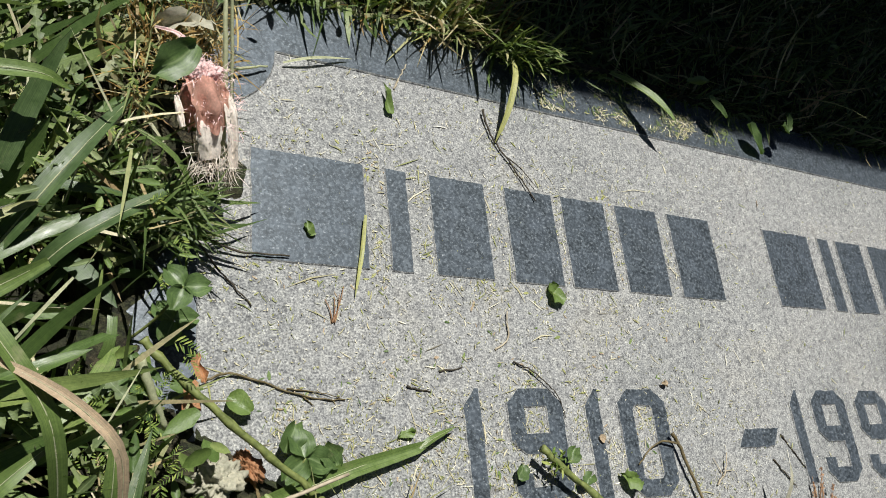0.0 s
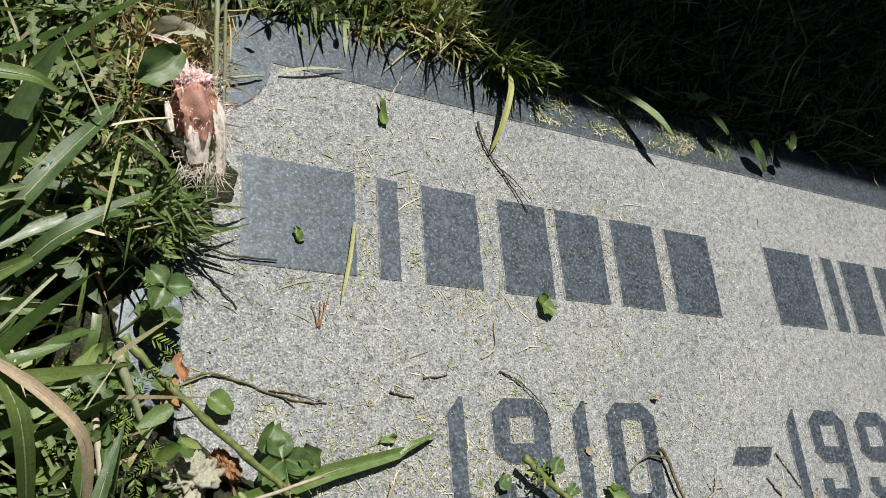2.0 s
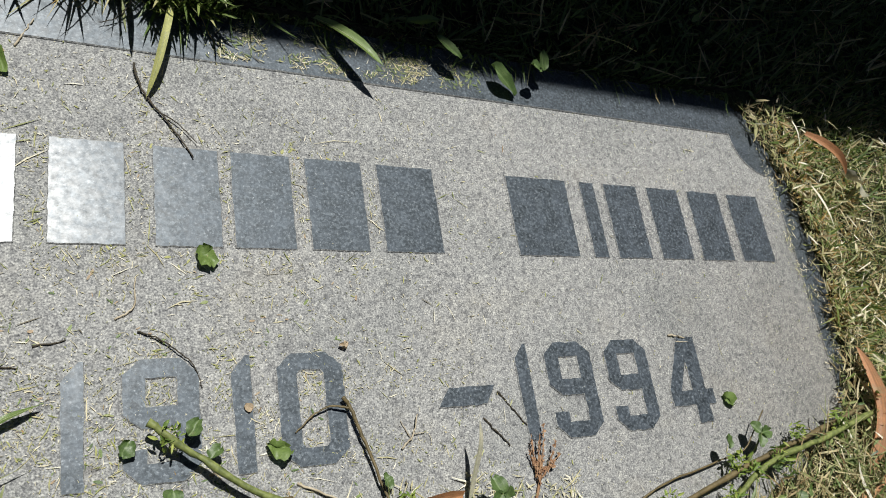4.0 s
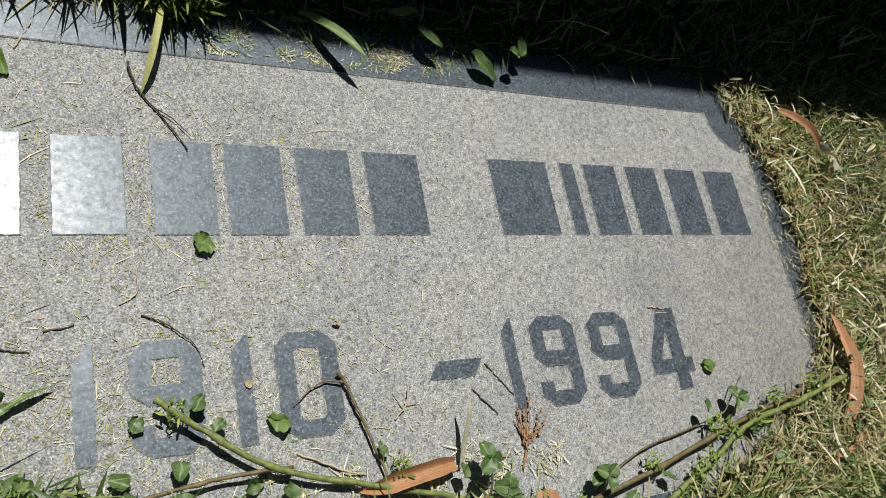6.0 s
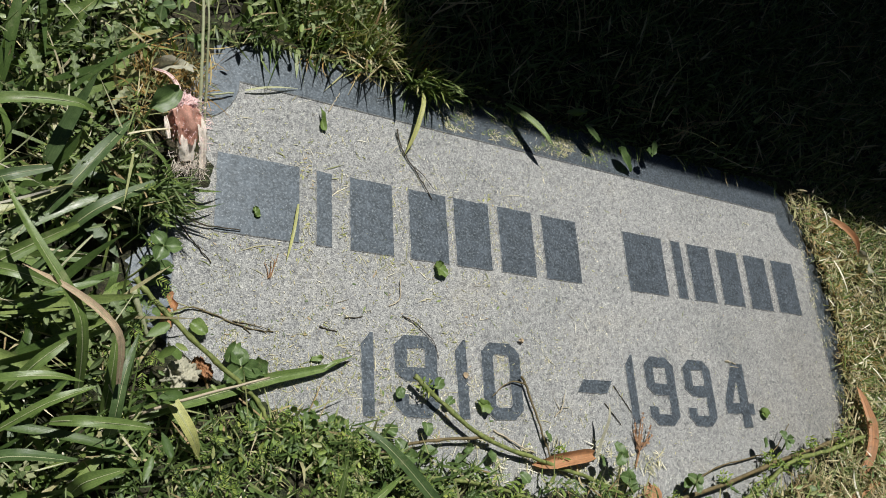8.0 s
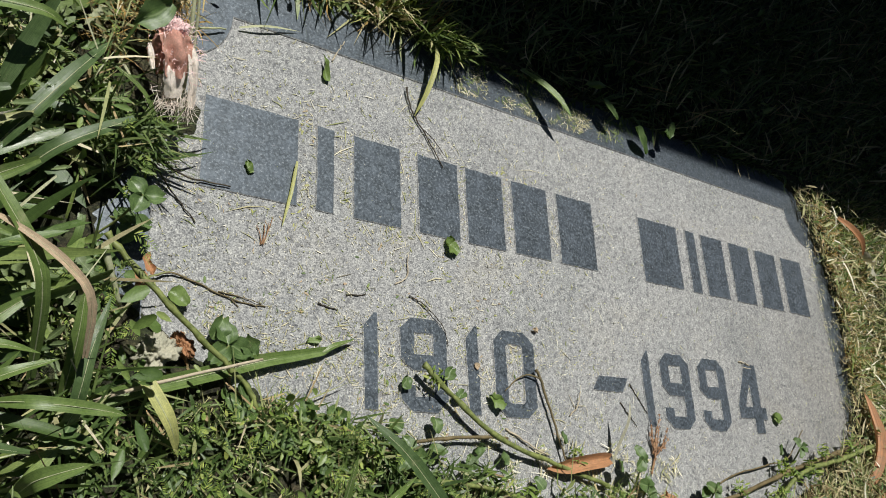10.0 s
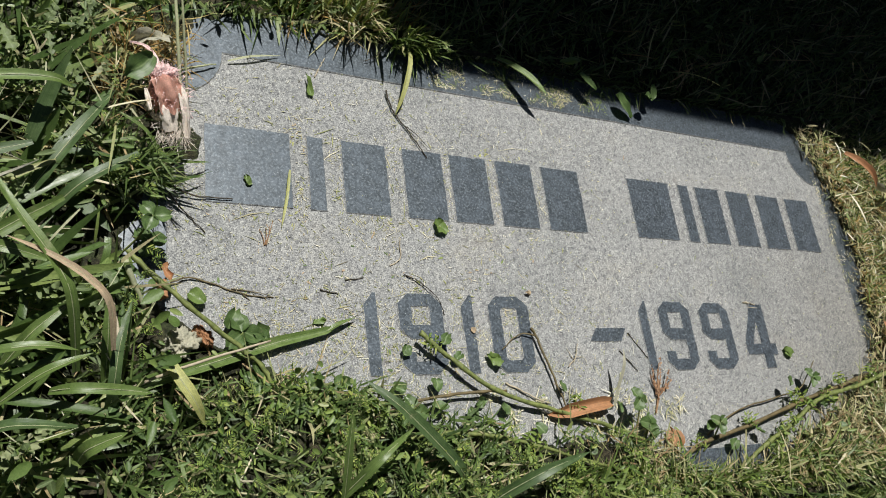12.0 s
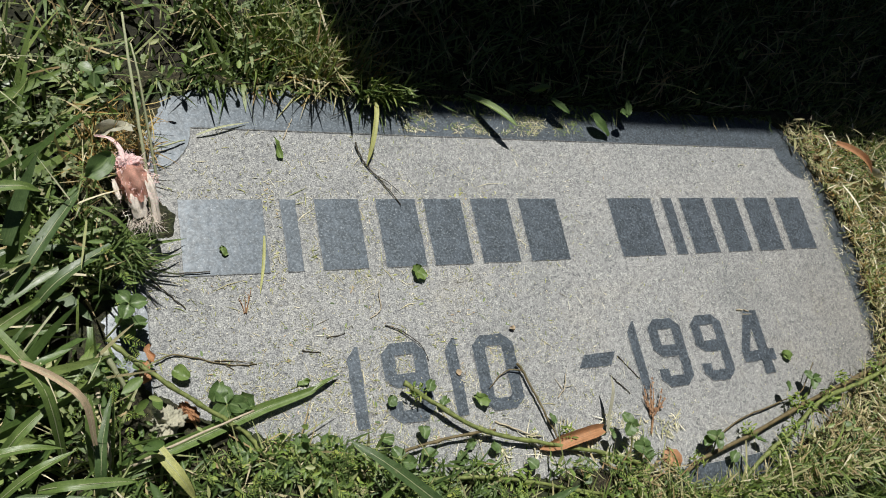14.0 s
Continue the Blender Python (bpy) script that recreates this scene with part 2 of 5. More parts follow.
M_FIR = stemmy("dry_fir_sprig", (0.18, 0.09, 0.045), (0.32, 0.19, 0.10), 0.8)


# ---- builders ----
def thing(name, label, category, group="", kind=""):
    ob = new(name)
    ob.empty_display_size = 0.01
    return tagged(ob, label, category, group, kind)


def link_mesh(name, mesh, material, parent=None, label="", smooth=True):
    mesh.materials.append(material)
    if smooth:
        mesh.shade_smooth()
    ob = new(name, mesh)
    ob.parent = parent
    return tagged(ob, label)


def part(name, bm, material, parent=None, label="", smooth=False):
    """Links a bmesh as one mesh object under a thing or a part."""
    mesh = bpy.data.meshes.new(name)
    bm.normal_update()
    bm.to_mesh(mesh)
    bm.free()
    return link_mesh(name, mesh, material, parent, label, smooth)


def from_arrays(name, verts, faces, uvs=None):
    """A mesh from an array of corners and lists of quads and triangles (arrays of indices)."""
    mesh = bpy.data.meshes.new(name)
    loops = np.concatenate([f.ravel() for f in faces])
    sizes = np.concatenate([np.full(len(f), f.shape[1]) for f in faces])
    mesh.vertices.add(len(verts))
    mesh.vertices.foreach_set("co", np.asarray(verts, np.float32).ravel())
    mesh.loops.add(len(loops))
    mesh.loops.foreach_set("vertex_index", loops.astype(np.int32))
    mesh.polygons.add(len(sizes))
    mesh.polygons.foreach_set("loop_start", np.concatenate([[0], np.cumsum(sizes)[:-1]]).astype(np.int32))
    if uvs is not None:
        layer = mesh.uv_layers.new(name="UVMap")
        layer.data.foreach_set("uv", np.asarray(uvs, np.float32)[loops].ravel())
    mesh.update(calc_edges=True)
    return mesh


BARE = [(-.062, .091), (-.066, .055), (-.053, .041), (-.057, .024), (-.079, .008), (-.083, -.011), (-.093, -.026), (-.082, -.048), (-.070, -.061),
        (-.032, -.083), (.003, -.094), (.046, -.114), (.098, -.124), (.155, -.131), (.220, -.136), (.242, -.163), (.300, -.163), (.325, -.155), (.361, -.140),
        (.40, -.125), (.456, -.098), (.475, -.06), (.481, -.006), (.479, .029), (.474, .052), (.466, .074), (.459, .090), (.451, .107), (.40, .130), (.225, .128), (.154, .117), (.088, .114),
        (.048, .114), (.019, .120), (-.017, .122), (-.054, .107)]  # outline of the stone that is free of plants


def inside(x, y, loop):
    hit = np.zeros(len(x), bool)
    for (xa, ya), (xb, yb) in zip(loop, loop[1:] + loop[:1]):
        cross = ((ya > y) != (yb > y)) & (x < (xb - xa) * (y - ya) / (yb - ya + 1e-12) + xa)
        hit ^= cross
    return hit


def floor_under(x, y):
    """Height of what carries the plants: the stone, or the soil round it."""
    on_stone = (x > X0) & (x < X1) & (y > Y0) & (y < Y1)
    bare = inside(x.ravel(), y.ravel(), BARE).reshape(x.shape)
    return np.where(on_stone, np.where(bare, 0.0006, 0.003), -0.012)


def grass(name, root, az, lean, curl, length, width, material, label, category, seg=4, twist=0.6):
    """Many tapered, bending blades as one object."""
    n = len(root)
    s = np.linspace(0, 1, seg + 1)
    angle = lean[:, None] + curl[:, None] * s[None, :]
    way = np.stack([np.sin(angle) * np.cos(az)[:, None], np.sin(angle) * np.sin(az)[:, None], np.cos(angle)], -1)
    step = (length / seg)[:, None, None] * way
    spine = root[:, None, :] + np.concatenate([np.zeros((n, 1, 3)), np.cumsum(step[:, :-1], 1)], 1)
    low = floor_under(spine[..., 0], spine[..., 1])
    spine[..., 2] = np.maximum(spine[..., 2], low + rng.uniform(0.0003, 0.004, (n, 1)))
    side = np.stack([-np.sin(az), np.cos(az), np.zeros(n)], -1)[:, None, :] * np.ones((1, seg + 1, 1))
    normal = np.cross(way, side)
    tw = rng.normal(0, twist, n)[:, None, None] * (0.4 + s[None, :, None])
    side = side * np.cos(tw) + normal * np.sin(tw)
    shape = np.interp(s, [0, 0.25, 0.55, 0.8, 1], [0.65, 1.0, 0.9, 0.55, 0.0])
    half = side * (width[:, None] * 0.5 * shape[None, :])[..., None]
    left, right = spine - half, spine + half
    verts = np.concatenate([np.stack([left[:, :-1], right[:, :-1]], 2).reshape(n, 2 * seg, 3), spine[:, -1:]], 1)
    per = 2 * seg + 1
    base = np.arange(n)[:, None] * per
    quads = np.array([(2 * i, 2 * i + 1, 2 * i + 3, 2 * i + 2) for i in range(seg - 1)])
    quads = (base[:, None] + quads[None]).reshape(-1, 4)
    tris = (base + np.array([[2 * seg - 2, 2 * seg - 1, 2 * seg]])).reshape(-1, 3)
    uv = np.concatenate([np.stack([np.tile([0.0, 1.0], seg), np.repeat(s[:-1], 2)], -1), [[0.5, 1.0]]])
    mesh = from_arrays(name, verts.reshape(-1, 3), [quads, tris], np.tile(uv, (n, 1)))
    return tagged(link_mesh(name, mesh, material), label, category, kind="stuff")


BARS = ((-0.058, -0.010), (0.0, 0.010), (0.021, 0.050), (0.061, 0.089), (0.094, 0.122), (0.129, 0.158), (0.166, 0.198),
        (0.243, 0.284), (0.294, 0.305), (0.312, 0.338), (0.346, 0.372), (0.380, 0.408), (0.416, 0.446))  # the upper line's characters, along x
BAR_LOW, BAR_HIGH = 0.0, 0.047
LEAFLET = np.array([(0, 0, 0), (0, 0.5, -0.07), (0, 1, 0.02), (-0.3, 0.28, 0.05), (-0.42, 0.65, 0.08), (-0.22, 0.95, 0.05),
                    (0.3, 0.28, 0.05), (0.42, 0.65, 0.08), (0.22, 0.95, 0.05)])
LEAFLET_QUADS = np.array([(0, 1, 4, 3), (1, 2, 5, 4), (0, 6, 7, 1), (1, 7, 8, 2)])


def leaf_scatter(name, centre, az, tilt, size, aspect, material, label, category, flat=None):
    """Many small folded leaflets as one object."""
    n = len(centre)
    local = LEAFLET[None] * np.stack([size * aspect, size, size], -1)[:, None, :]
    local = local - np.array([0, 0.5, 0]) * size[:, None, None]
    c, s = np.cos(tilt)[:, None], np.sin(tilt)[:, None]
    y, z = local[..., 1] * c - local[..., 2] * s, local[..., 1] * s + local[..., 2] * c
    ca, sa = np.cos(az)[:, None], np.sin(az)[:, None]
    verts = np.stack([local[..., 0] * ca - y * sa, local[..., 0] * sa + y * ca, z], -1) + centre[:, None, :]
    if flat is None:
        verts[..., 2] = np.maximum(verts[..., 2], floor_under(verts[..., 0], verts[..., 1]) + rng.uniform(0.0002, 0.002, (n, 1)))
    else:
        verts[..., 2] = flat + 0.00015 + np.abs(verts[..., 2] - flat) * 0.5
    faces = (np.arange(n)[:, None, None] * 9 + LEAFLET_QUADS[None]).reshape(-1, 4)
    uv = np.tile(LEAFLET[:, :2] * (0.8, 1) + (0.5, 0), (n, 1))
    mesh = from_arrays(name, verts.reshape(-1, 3), [faces], uv)
    return tagged(link_mesh(name, mesh, material), label, category, kind="stuff")


def broad_blades(name, root, az, lean, curl, length, width, material, label, category, seg=7, lobes=0, ruffle=0.0):
    """Many broad blades with a folded midrib and torn or mown-off tips, as one object."""
    n = len(root)
    s = np.linspace(0, 1, seg + 1)
    angle = lean[:, None] + curl[:, None] * s[None, :]
    turn = az[:, None] + rng.normal(0, 0.35, n)[:, None] * s[None, :]
    way = np.stack([np.sin(angle) * np.cos(turn), np.sin(angle) * np.sin(turn), np.cos(angle)], -1)
    step = (length / seg)[:, None, None] * way
    spine = root[:, None, :] + np.concatenate([np.zeros((n, 1, 3)), np.cumsum(step[:, :-1], 1)], 1)
    low = floor_under(spine[..., 0], spine[..., 1])
    spine[..., 2] = np.maximum(spine[..., 2], low + rng.uniform(0.001, 0.006, (n, 1)))
    side = np.stack([-np.sin(turn), np.cos(turn), np.zeros_like(turn)], -1)
    up = np.cross(way, side)
    tw = rng.normal(0, 0.55, n)[:, None, None] + rng.normal(0, 0.5, n)[:, None, None] * s[None, :, None]
    side, up = side * np.cos(tw) + up * np.sin(tw), up * np.cos(tw) - side * np.sin(tw)
    torn = (rng.uniform(0, 1, n) < (0.1 if lobes else 0.55))[:, None]
    pointed = np.interp(s, [0, 0.25, 0.6, 0.85, 1], [0.7, 1.0, 0.9, 0.5, 0.03])[None]
    cut = np.interp(s, [0, 0.25, 0.8, 1], [0.7, 1.0, 0.95, 0.75])[None]
    half = width[:, None] * 0.5 * np.where(torn, cut, pointed) * (1 + rng.normal(0, 0.06, (n, seg + 1)))
    if lobes:
        half = half * (0.35 + 0.75 * np.abs((lobes * s[None] + rng.uniform(0, 1, (n, 1))) % 1 - 0.35) / 0.65)
    fold = rng.uniform(-0.1, 0.45, n)[:, None, None]
    wave = ruffle * np.sin(2 * np.pi * (lobes or 1) * s[None] + rng.uniform(0, 6, (n, 1)))
    rows = []
    for u in (-1, 0, 1):
        q = spine + side * (half * u)[..., None] + up * (half * abs(u))[..., None] * fold + up * (half * u * wave)[..., None]
        q[:, -1] += way[:, -1] * (torn * width[:, None] * rng.uniform(-0.7, 0.7, (n, 1)))
        rows.append(q)
    verts = np.stack(rows, 2).reshape(-1, 3)
    per = 3 * (seg + 1)
    quads = np.array([(3 * i + k, 3 * i + k + 1, 3 * i + k + 4, 3 * i + k + 3) for i in range(seg) for k in (0, 1)])
    faces = (np.arange(n)[:, None, None] * per + quads[None]).reshape(-1, 4)
    uv = np.stack([np.tile([0.0, 0.5, 1.0], seg + 1), np.repeat(s, 3)], -1)
    mesh = from_arrays(name, verts, [faces], np.tile(uv, (n, 1)))
    return tagged(link_mesh(name, mesh, material), label, category, kind="stuff")


def smooth_line(points, count):
    """A rounded line through points."""
    p = np.array(points, float)
    p = np.concatenate([[2 * p[0] - p[1]], p, [2 * p[-1] - p[-2]]])
    out = []
    for t in np.linspace(0, len(points) - 1, count):
        i = min(int(t), len(points) - 2)
        f = t - i
        a, b, c, d = p[i:i + 4]
        out.append(0.5 * (2 * b + (c - a) * f + (2 * a - 5 * b + 4 * c - d) * f * f + (3 * b - a - 3 * c + d) * f ** 3))
    return np.array(out)


def tube(name, points, r0, r1, material, parent, label="", sides=6, wobble=0.0, knots=0):
    """A tapering stem along points."""
    line = smooth_line(points, max(6, 5 * len(points)))
    line = line + rng.normal(0, wobble, line.shape)
    bm = bmesh.new()
    rings = []
    for i, p in enumerate(line):
        t = i / (len(line) - 1)
        way = Vector(line[min(i + 1, len(line) - 1)] - line[max(i - 1, 0)]).normalized()
        a = way.orthogonal().normalized()
        b = way.cross(a)
        r = r0 + (r1 - r0) * t
        if knots and i % knots == 0:
            r *= 1.3
        rings.append([bm.verts.new(Vector(p) + r * (math.cos(k * math.tau / sides) * a + math.sin(k * math.tau / sides) * b)) for k in range(sides)])
    for low, high in zip(rings, rings[1:]):
        # nearest start, so that the wall does not twist
        k0 = min(range(sides), key=lambda k: (high[k].co - low[0].co).length)
        for k in range(sides):
            bm.faces.new((low[k], low[(k + 1) % sides], high[(k + 1 + k0) % sides], high[(k + k0) % sides]))
    bm.faces.new(reversed(rings[0]))
    bm.faces.new(rings[-1])
    return part(name, bm, material, parent, label, True)


def blade(name, points, width, material, parent=None, label="", fold=0.25, turn=0.0, blunt=False, count=14):
    """One broad blade along points, folded along its midrib; the last point is the tip."""
    line = smooth_line(points, count)
    verts, uv = [], []
    for i, p in enumerate(line):
        t = i / (count - 1)
        way = Vector(line[min(i + 1, count - 1)] - line[max(i - 1, 0)]).normalized()
        side = way.cross(Vector((0, 0, 1))).normalized()
        up = side.cross(way)
        spin = turn * (0.3 + t)
        side, up = side * math.cos(spin) + up * math.sin(spin), up * math.cos(spin) - side * math.sin(spin)
        w = 0.5 * width * float(np.interp(t, [0, 0.2, 0.6, 0.85, 0.96, 1], [0.6, 0.95, 1, 0.8, 0.5, 0.45] if blunt else [0.6, 0.95, 1, 0.6, 0.22, 0.02]))
        p = Vector(p)
        for u in (-1, -0.5, 0, 0.5, 1):
            verts.append(p + side * (w * u) + up * (w * fold * abs(u) + 0.04 * w * math.sin(9 * t + 3 * u)))
            uv.append((u * 0.5 + 0.5, t))
    faces = np.array([(5 * i + k, 5 * i + k + 1, 5 * i + k + 6, 5 * i + k + 5) for i in range(count - 1) for k in range(4)])
    mesh = from_arrays(name, np.array(verts), [faces], np.array(uv))
    return link_mesh(name, mesh, material, parent, label)


def round_leaf(name, place, az, tilt, length, width, material, parent=None, label="", notch=0.10, crumple=0.07, roll=0.0):
    """A single leaf: rounded blade with a fold, hinged at its base."""
    m = Matrix.Translation(place) @ pose(0, 0, 0, 0, 0, math.degrees(az)) @ pose(0, 0, 0, math.degrees(tilt), math.degrees(roll), 0)
    rows, cols = 9, 6
    verts, uv = [], []
    for i in range(rows + 1):
        t = i / rows
        w = width * 0.5 * (math.sin(math.pi * min(1, t ** 0.75 * 0.94 + 0.03)) ** 0.6)
        w *= 1 + (0.06 + 0.5 * crumple) * noise.noise(Vector((place[0] * 700, place[1] * 700, 3.1 * t))) + 0.25 * crumple * math.sin(19 * t + place[0] * 5000)
        for k in range(cols + 1):
            u = 2 * k / cols - 1
            y = length * (t - notch * (1 - abs(u)) * t ** 6)
            z = 0.22 * width * abs(u) - 0.18 * length * (t - 0.4) ** 2 + 0.03 * width * math.sin(14 * t) * abs(u)
            q = Vector((w * u, y, z))
            if crumple:
                q += crumple * length * noise.noise_vector(Vector((place[0] * 900, place[1] * 900, 0)) + q * (2.2 / length))
            verts.append(m @ q)
            uv.append((u * 0.5 + 0.5, t))
    c = cols + 1
    faces = np.array([(c * i + k, c * i + k + 1, c * i + k + c + 1, c * i + k + c) for i in range(rows) for k in range(cols)])
    mesh = from_arrays(name, np.array(verts), [faces], np.array(uv))
    return link_mesh(name, mesh, material, parent, label)


def chipped(loop, amount):
    """The outline with short steps along its sides, each a little off, as sandblasted edges are."""
    out = []
    for (xa, ya), (xb, yb) in zip(loop, loop[1:] + loop[:1]):
        steps = max(1, int(math.hypot(xb - xa, yb - ya) / 0.0022))
        for k in range(steps):
            d = rng.normal(0, amount, 2) if k else (0, 0)
            out.append((xa + (xb - xa) * k / steps + d[0], ya + (yb - ya) * k / steps + d[1]))
    return out


def raised(name, outline, holes, base, top, bevel, material, parent, label="", worn=0.0, side=None):
    """A flat shape with holes, raised from base to top, its upper edge sloped; its sides may be of another finish."""
    bm = bmesh.new()

    def inset(loop, d):
        out = []
        for i, p in enumerate(loop):
            a, b = Vector(loop[i - 1]), Vector(loop[(i + 1) % len(loop)])
            p = Vector(p)
            e, f = (p - a).normalized(), (b - p).normalized()
            n1, n2 = Vector((-e.y, e.x)), Vector((-f.y, f.x))
            n = (n1 + n2)
            out.append(p + n * (d / max(0.35, 1 + n1.dot(n2))))
        return out

    edges = []
    for loop in (outline, *holes):
        if worn:
            loop = chipped(loop, worn)
        tops = [bm.verts.new((*p, top)) for p in inset(loop, bevel)]
        mids = [bm.verts.new((*p, top - bevel)) for p in loop]
        feet = [bm.verts.new((*p, base)) for p in loop]
        for i in range(len(loop)):
            j = (i + 1) % len(loop)
            bm.faces.new((feet[i], feet[j], mids[j], mids[i])).material_index = int(side is not None)
            bm.faces.new((mids[i], mids[j], tops[j], tops[i])).material_index = int(side is not None)
            edges.append(bm.edges.get((tops[i], tops[j])))
    bmesh.ops.triangle_fill(bm, edges=edges, use_beauty=True, use_dissolve=False, normal=(0, 0, 1))
    ob = part(name, bm, material, parent, label)
    if side:
        ob.data.materials.append(side)
    return ob


# ---- ground: one sheet of soil out to the horizon ----
def build_ground():
    near = np.concatenate([np.linspace(-0.6, 1.0, 90)])
    far = np.array([1.3, 2, 4, 9, 25, 80, 300, 1500])
    xs = np.concatenate([-far[::-1], near, far + 0.2])
    ys = np.concatenate([-far[::-1], near - 0.2, far])
    gx, gy = np.meshgrid(xs, ys)
    z = np.array([0.006 * noise.noise(Vector((x * 25, y * 25, 0))) for x, y in zip(gx.ravel(), gy.ravel())]) - 0.016
    n, m = len(ys), len(xs)
    i = np.arange(n * m).reshape(n, m)
    faces = np.stack([i[:-1, :-1], i[:-1, 1:], i[1:, 1:], i[1:, :-1]], -1).reshape(-1, 4)
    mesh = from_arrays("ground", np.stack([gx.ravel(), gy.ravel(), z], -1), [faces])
    tagged(link_mesh("ground", mesh, M_SOIL), "soil and thatch under the lawn, coloured darker for shade between blades", "ground", kind="structure")


build_ground()


# ---- the flat grave marker ----
def panel_outline(grow=0.0, radius=0.0305):
    """The frosted panel's outline: a rectangle whose corners are scooped out."""
    out = []
    for cx, cy, a0 in ((PX0, PY0, 90), (PX1, PY0, 180), (PX1, PY1, 270), (PX0, PY1, 0)):
        for k in range(9):
            a = radians(a0 - 90 * k / 8)
            out.append((cx + (radius + grow) * math.cos(a), cy + (radius + grow) * math.sin(a)))
    return out


def build_marker():
    marker = thing("grave_marker", "flat grey granite grave marker with polished border set in the lawn", "grave marker")
    bm = bmesh.new()
    bmesh.ops.create_cube(bm, size=1, matrix=Matrix.Translation(((X0 + X1) / 2, (Y0 + Y1) / 2, -0.053)) @ Matrix.Diagonal((X1 - X0, Y1 - Y0, 0.1, 1)))
    part("body", bm, M_SAWN, marker, "sawn granite slab sunk in the soil")
    outer = [(X0, Y0), (X1, Y0), (X1, Y1), (X0, Y1)]
    raised("border", outer, [list(reversed(panel_outline()))], -0.006, 0.0, 0.0005, M_POLISH, marker, "polished dark granite border", side=M_PANEL)
    panel = raised("panel", panel_outline(-0.0004), [], -0.006, RECESS, 0.0002, M_PANEL, marker, "frosted grey granite panel")
    # the upper line of writing: one plain bar for each character
    low, high = BAR_LOW, BAR_HIGH
    for a, b in BARS:
        raised("letter_bar", [(a, low), (b, low), (b, high), (a, high)], [], RECESS - 0.001, -0.0001, 0.0004, M_POLISH, panel, worn=0.00016, side=M_PANEL)
    # the years
    s, v, cx, cy = 0.31, 0.17, 0.24, 0.13
    shapes = {
        "1": ([(0.08, 0), (1, 0), (1, 1), (0.72, 1), (0.0, 0.84), (0.0, 0.78)], []),
        "0": ([(cx, 0), (1 - cx, 0), (1, cy), (1, 1 - cy), (1 - cx, 1), (cx, 1), (0, 1 - cy), (0, cy)],
              [[(s, v + 0.03), (s, 1 - v - 0.03), (s + 0.04, 1 - v), (1 - s - 0.04, 1 - v), (1 - s, 1 - v - 0.03), (1 - s, v + 0.03), (1 - s - 0.04, v), (s + 0.04, v)]]),
        "9": ([(cx, 0), (1 - cx, 0), (1, cy), (1, 1 - cy), (1 - cx, 1), (cx, 1), (0, 1 - cy), (0, 0.55), (cx, 0.43), (1 - s, 0.43), (1 - s, v),
               (s, v), (s, 0.28), (0, 0.28), (0, cy)], [[(s, 0.61), (s, 1 - v), (1 - s, 1 - v), (1 - s, 0.61)]]),
        "4": ([(0.5, 0), (0.83, 0), (0.83, 0.2), (1, 0.2), (1, 0.38), (0.83, 0.38), (0.83, 1), (0.42, 1), (0, 0.40), (0, 0.2), (0.5, 0.2)],
              [[(0.28, 0.38), (0.5, 0.70), (0.5, 0.38)]]),
        "-": ([(0, 0), (0.80, 0), (1, 1), (0.20, 1)], []),
    }
    for c, a, b, y0, y1 in (("1", 0.026, 0.0345, -0.095, -0.047), ("9", 0.047, 0.076, -0.095, -0.047), ("1", 0.088, 0.0968, -0.095, -0.047),
                            ("0", 0.107, 0.1368, -0.095, -0.047), ("-", 0.181, 0.214, -0.076, -0.0665), ("1", 0.227, 0.2355, -0.095, -0.047),
                            ("9", 0.245, 0.275, -0.096, -0.047), ("9", 0.284, 0.314, -0.096, -0.047), ("4", 0.325, 0.358, -0.096, -0.047)):
        outline, holes = shapes[c]
        fit_box = lambda loop: [(a + (b - a) * u, y0 + (y1 - y0) * w) for u, w in loop]
        raised("dash" if c == "-" else "digit", fit_box(outline), [fit_box(h) for h in holes], RECESS - 0.001, -0.0001, 0.0004, M_POLISH, panel, worn=0.00016, side=M_PANEL)


build_marker()


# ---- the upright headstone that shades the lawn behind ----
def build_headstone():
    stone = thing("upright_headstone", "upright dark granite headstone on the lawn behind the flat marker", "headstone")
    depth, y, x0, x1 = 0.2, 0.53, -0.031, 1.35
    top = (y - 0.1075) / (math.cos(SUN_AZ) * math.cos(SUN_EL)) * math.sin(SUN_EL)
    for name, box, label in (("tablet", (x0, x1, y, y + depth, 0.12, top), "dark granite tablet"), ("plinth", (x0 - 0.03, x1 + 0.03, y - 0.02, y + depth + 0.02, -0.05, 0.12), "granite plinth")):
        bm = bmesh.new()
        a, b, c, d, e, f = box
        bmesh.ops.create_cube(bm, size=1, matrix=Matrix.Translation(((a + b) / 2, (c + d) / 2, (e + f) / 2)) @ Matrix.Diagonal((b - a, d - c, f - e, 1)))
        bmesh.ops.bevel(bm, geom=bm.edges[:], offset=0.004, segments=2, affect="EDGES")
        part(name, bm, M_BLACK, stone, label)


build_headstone()


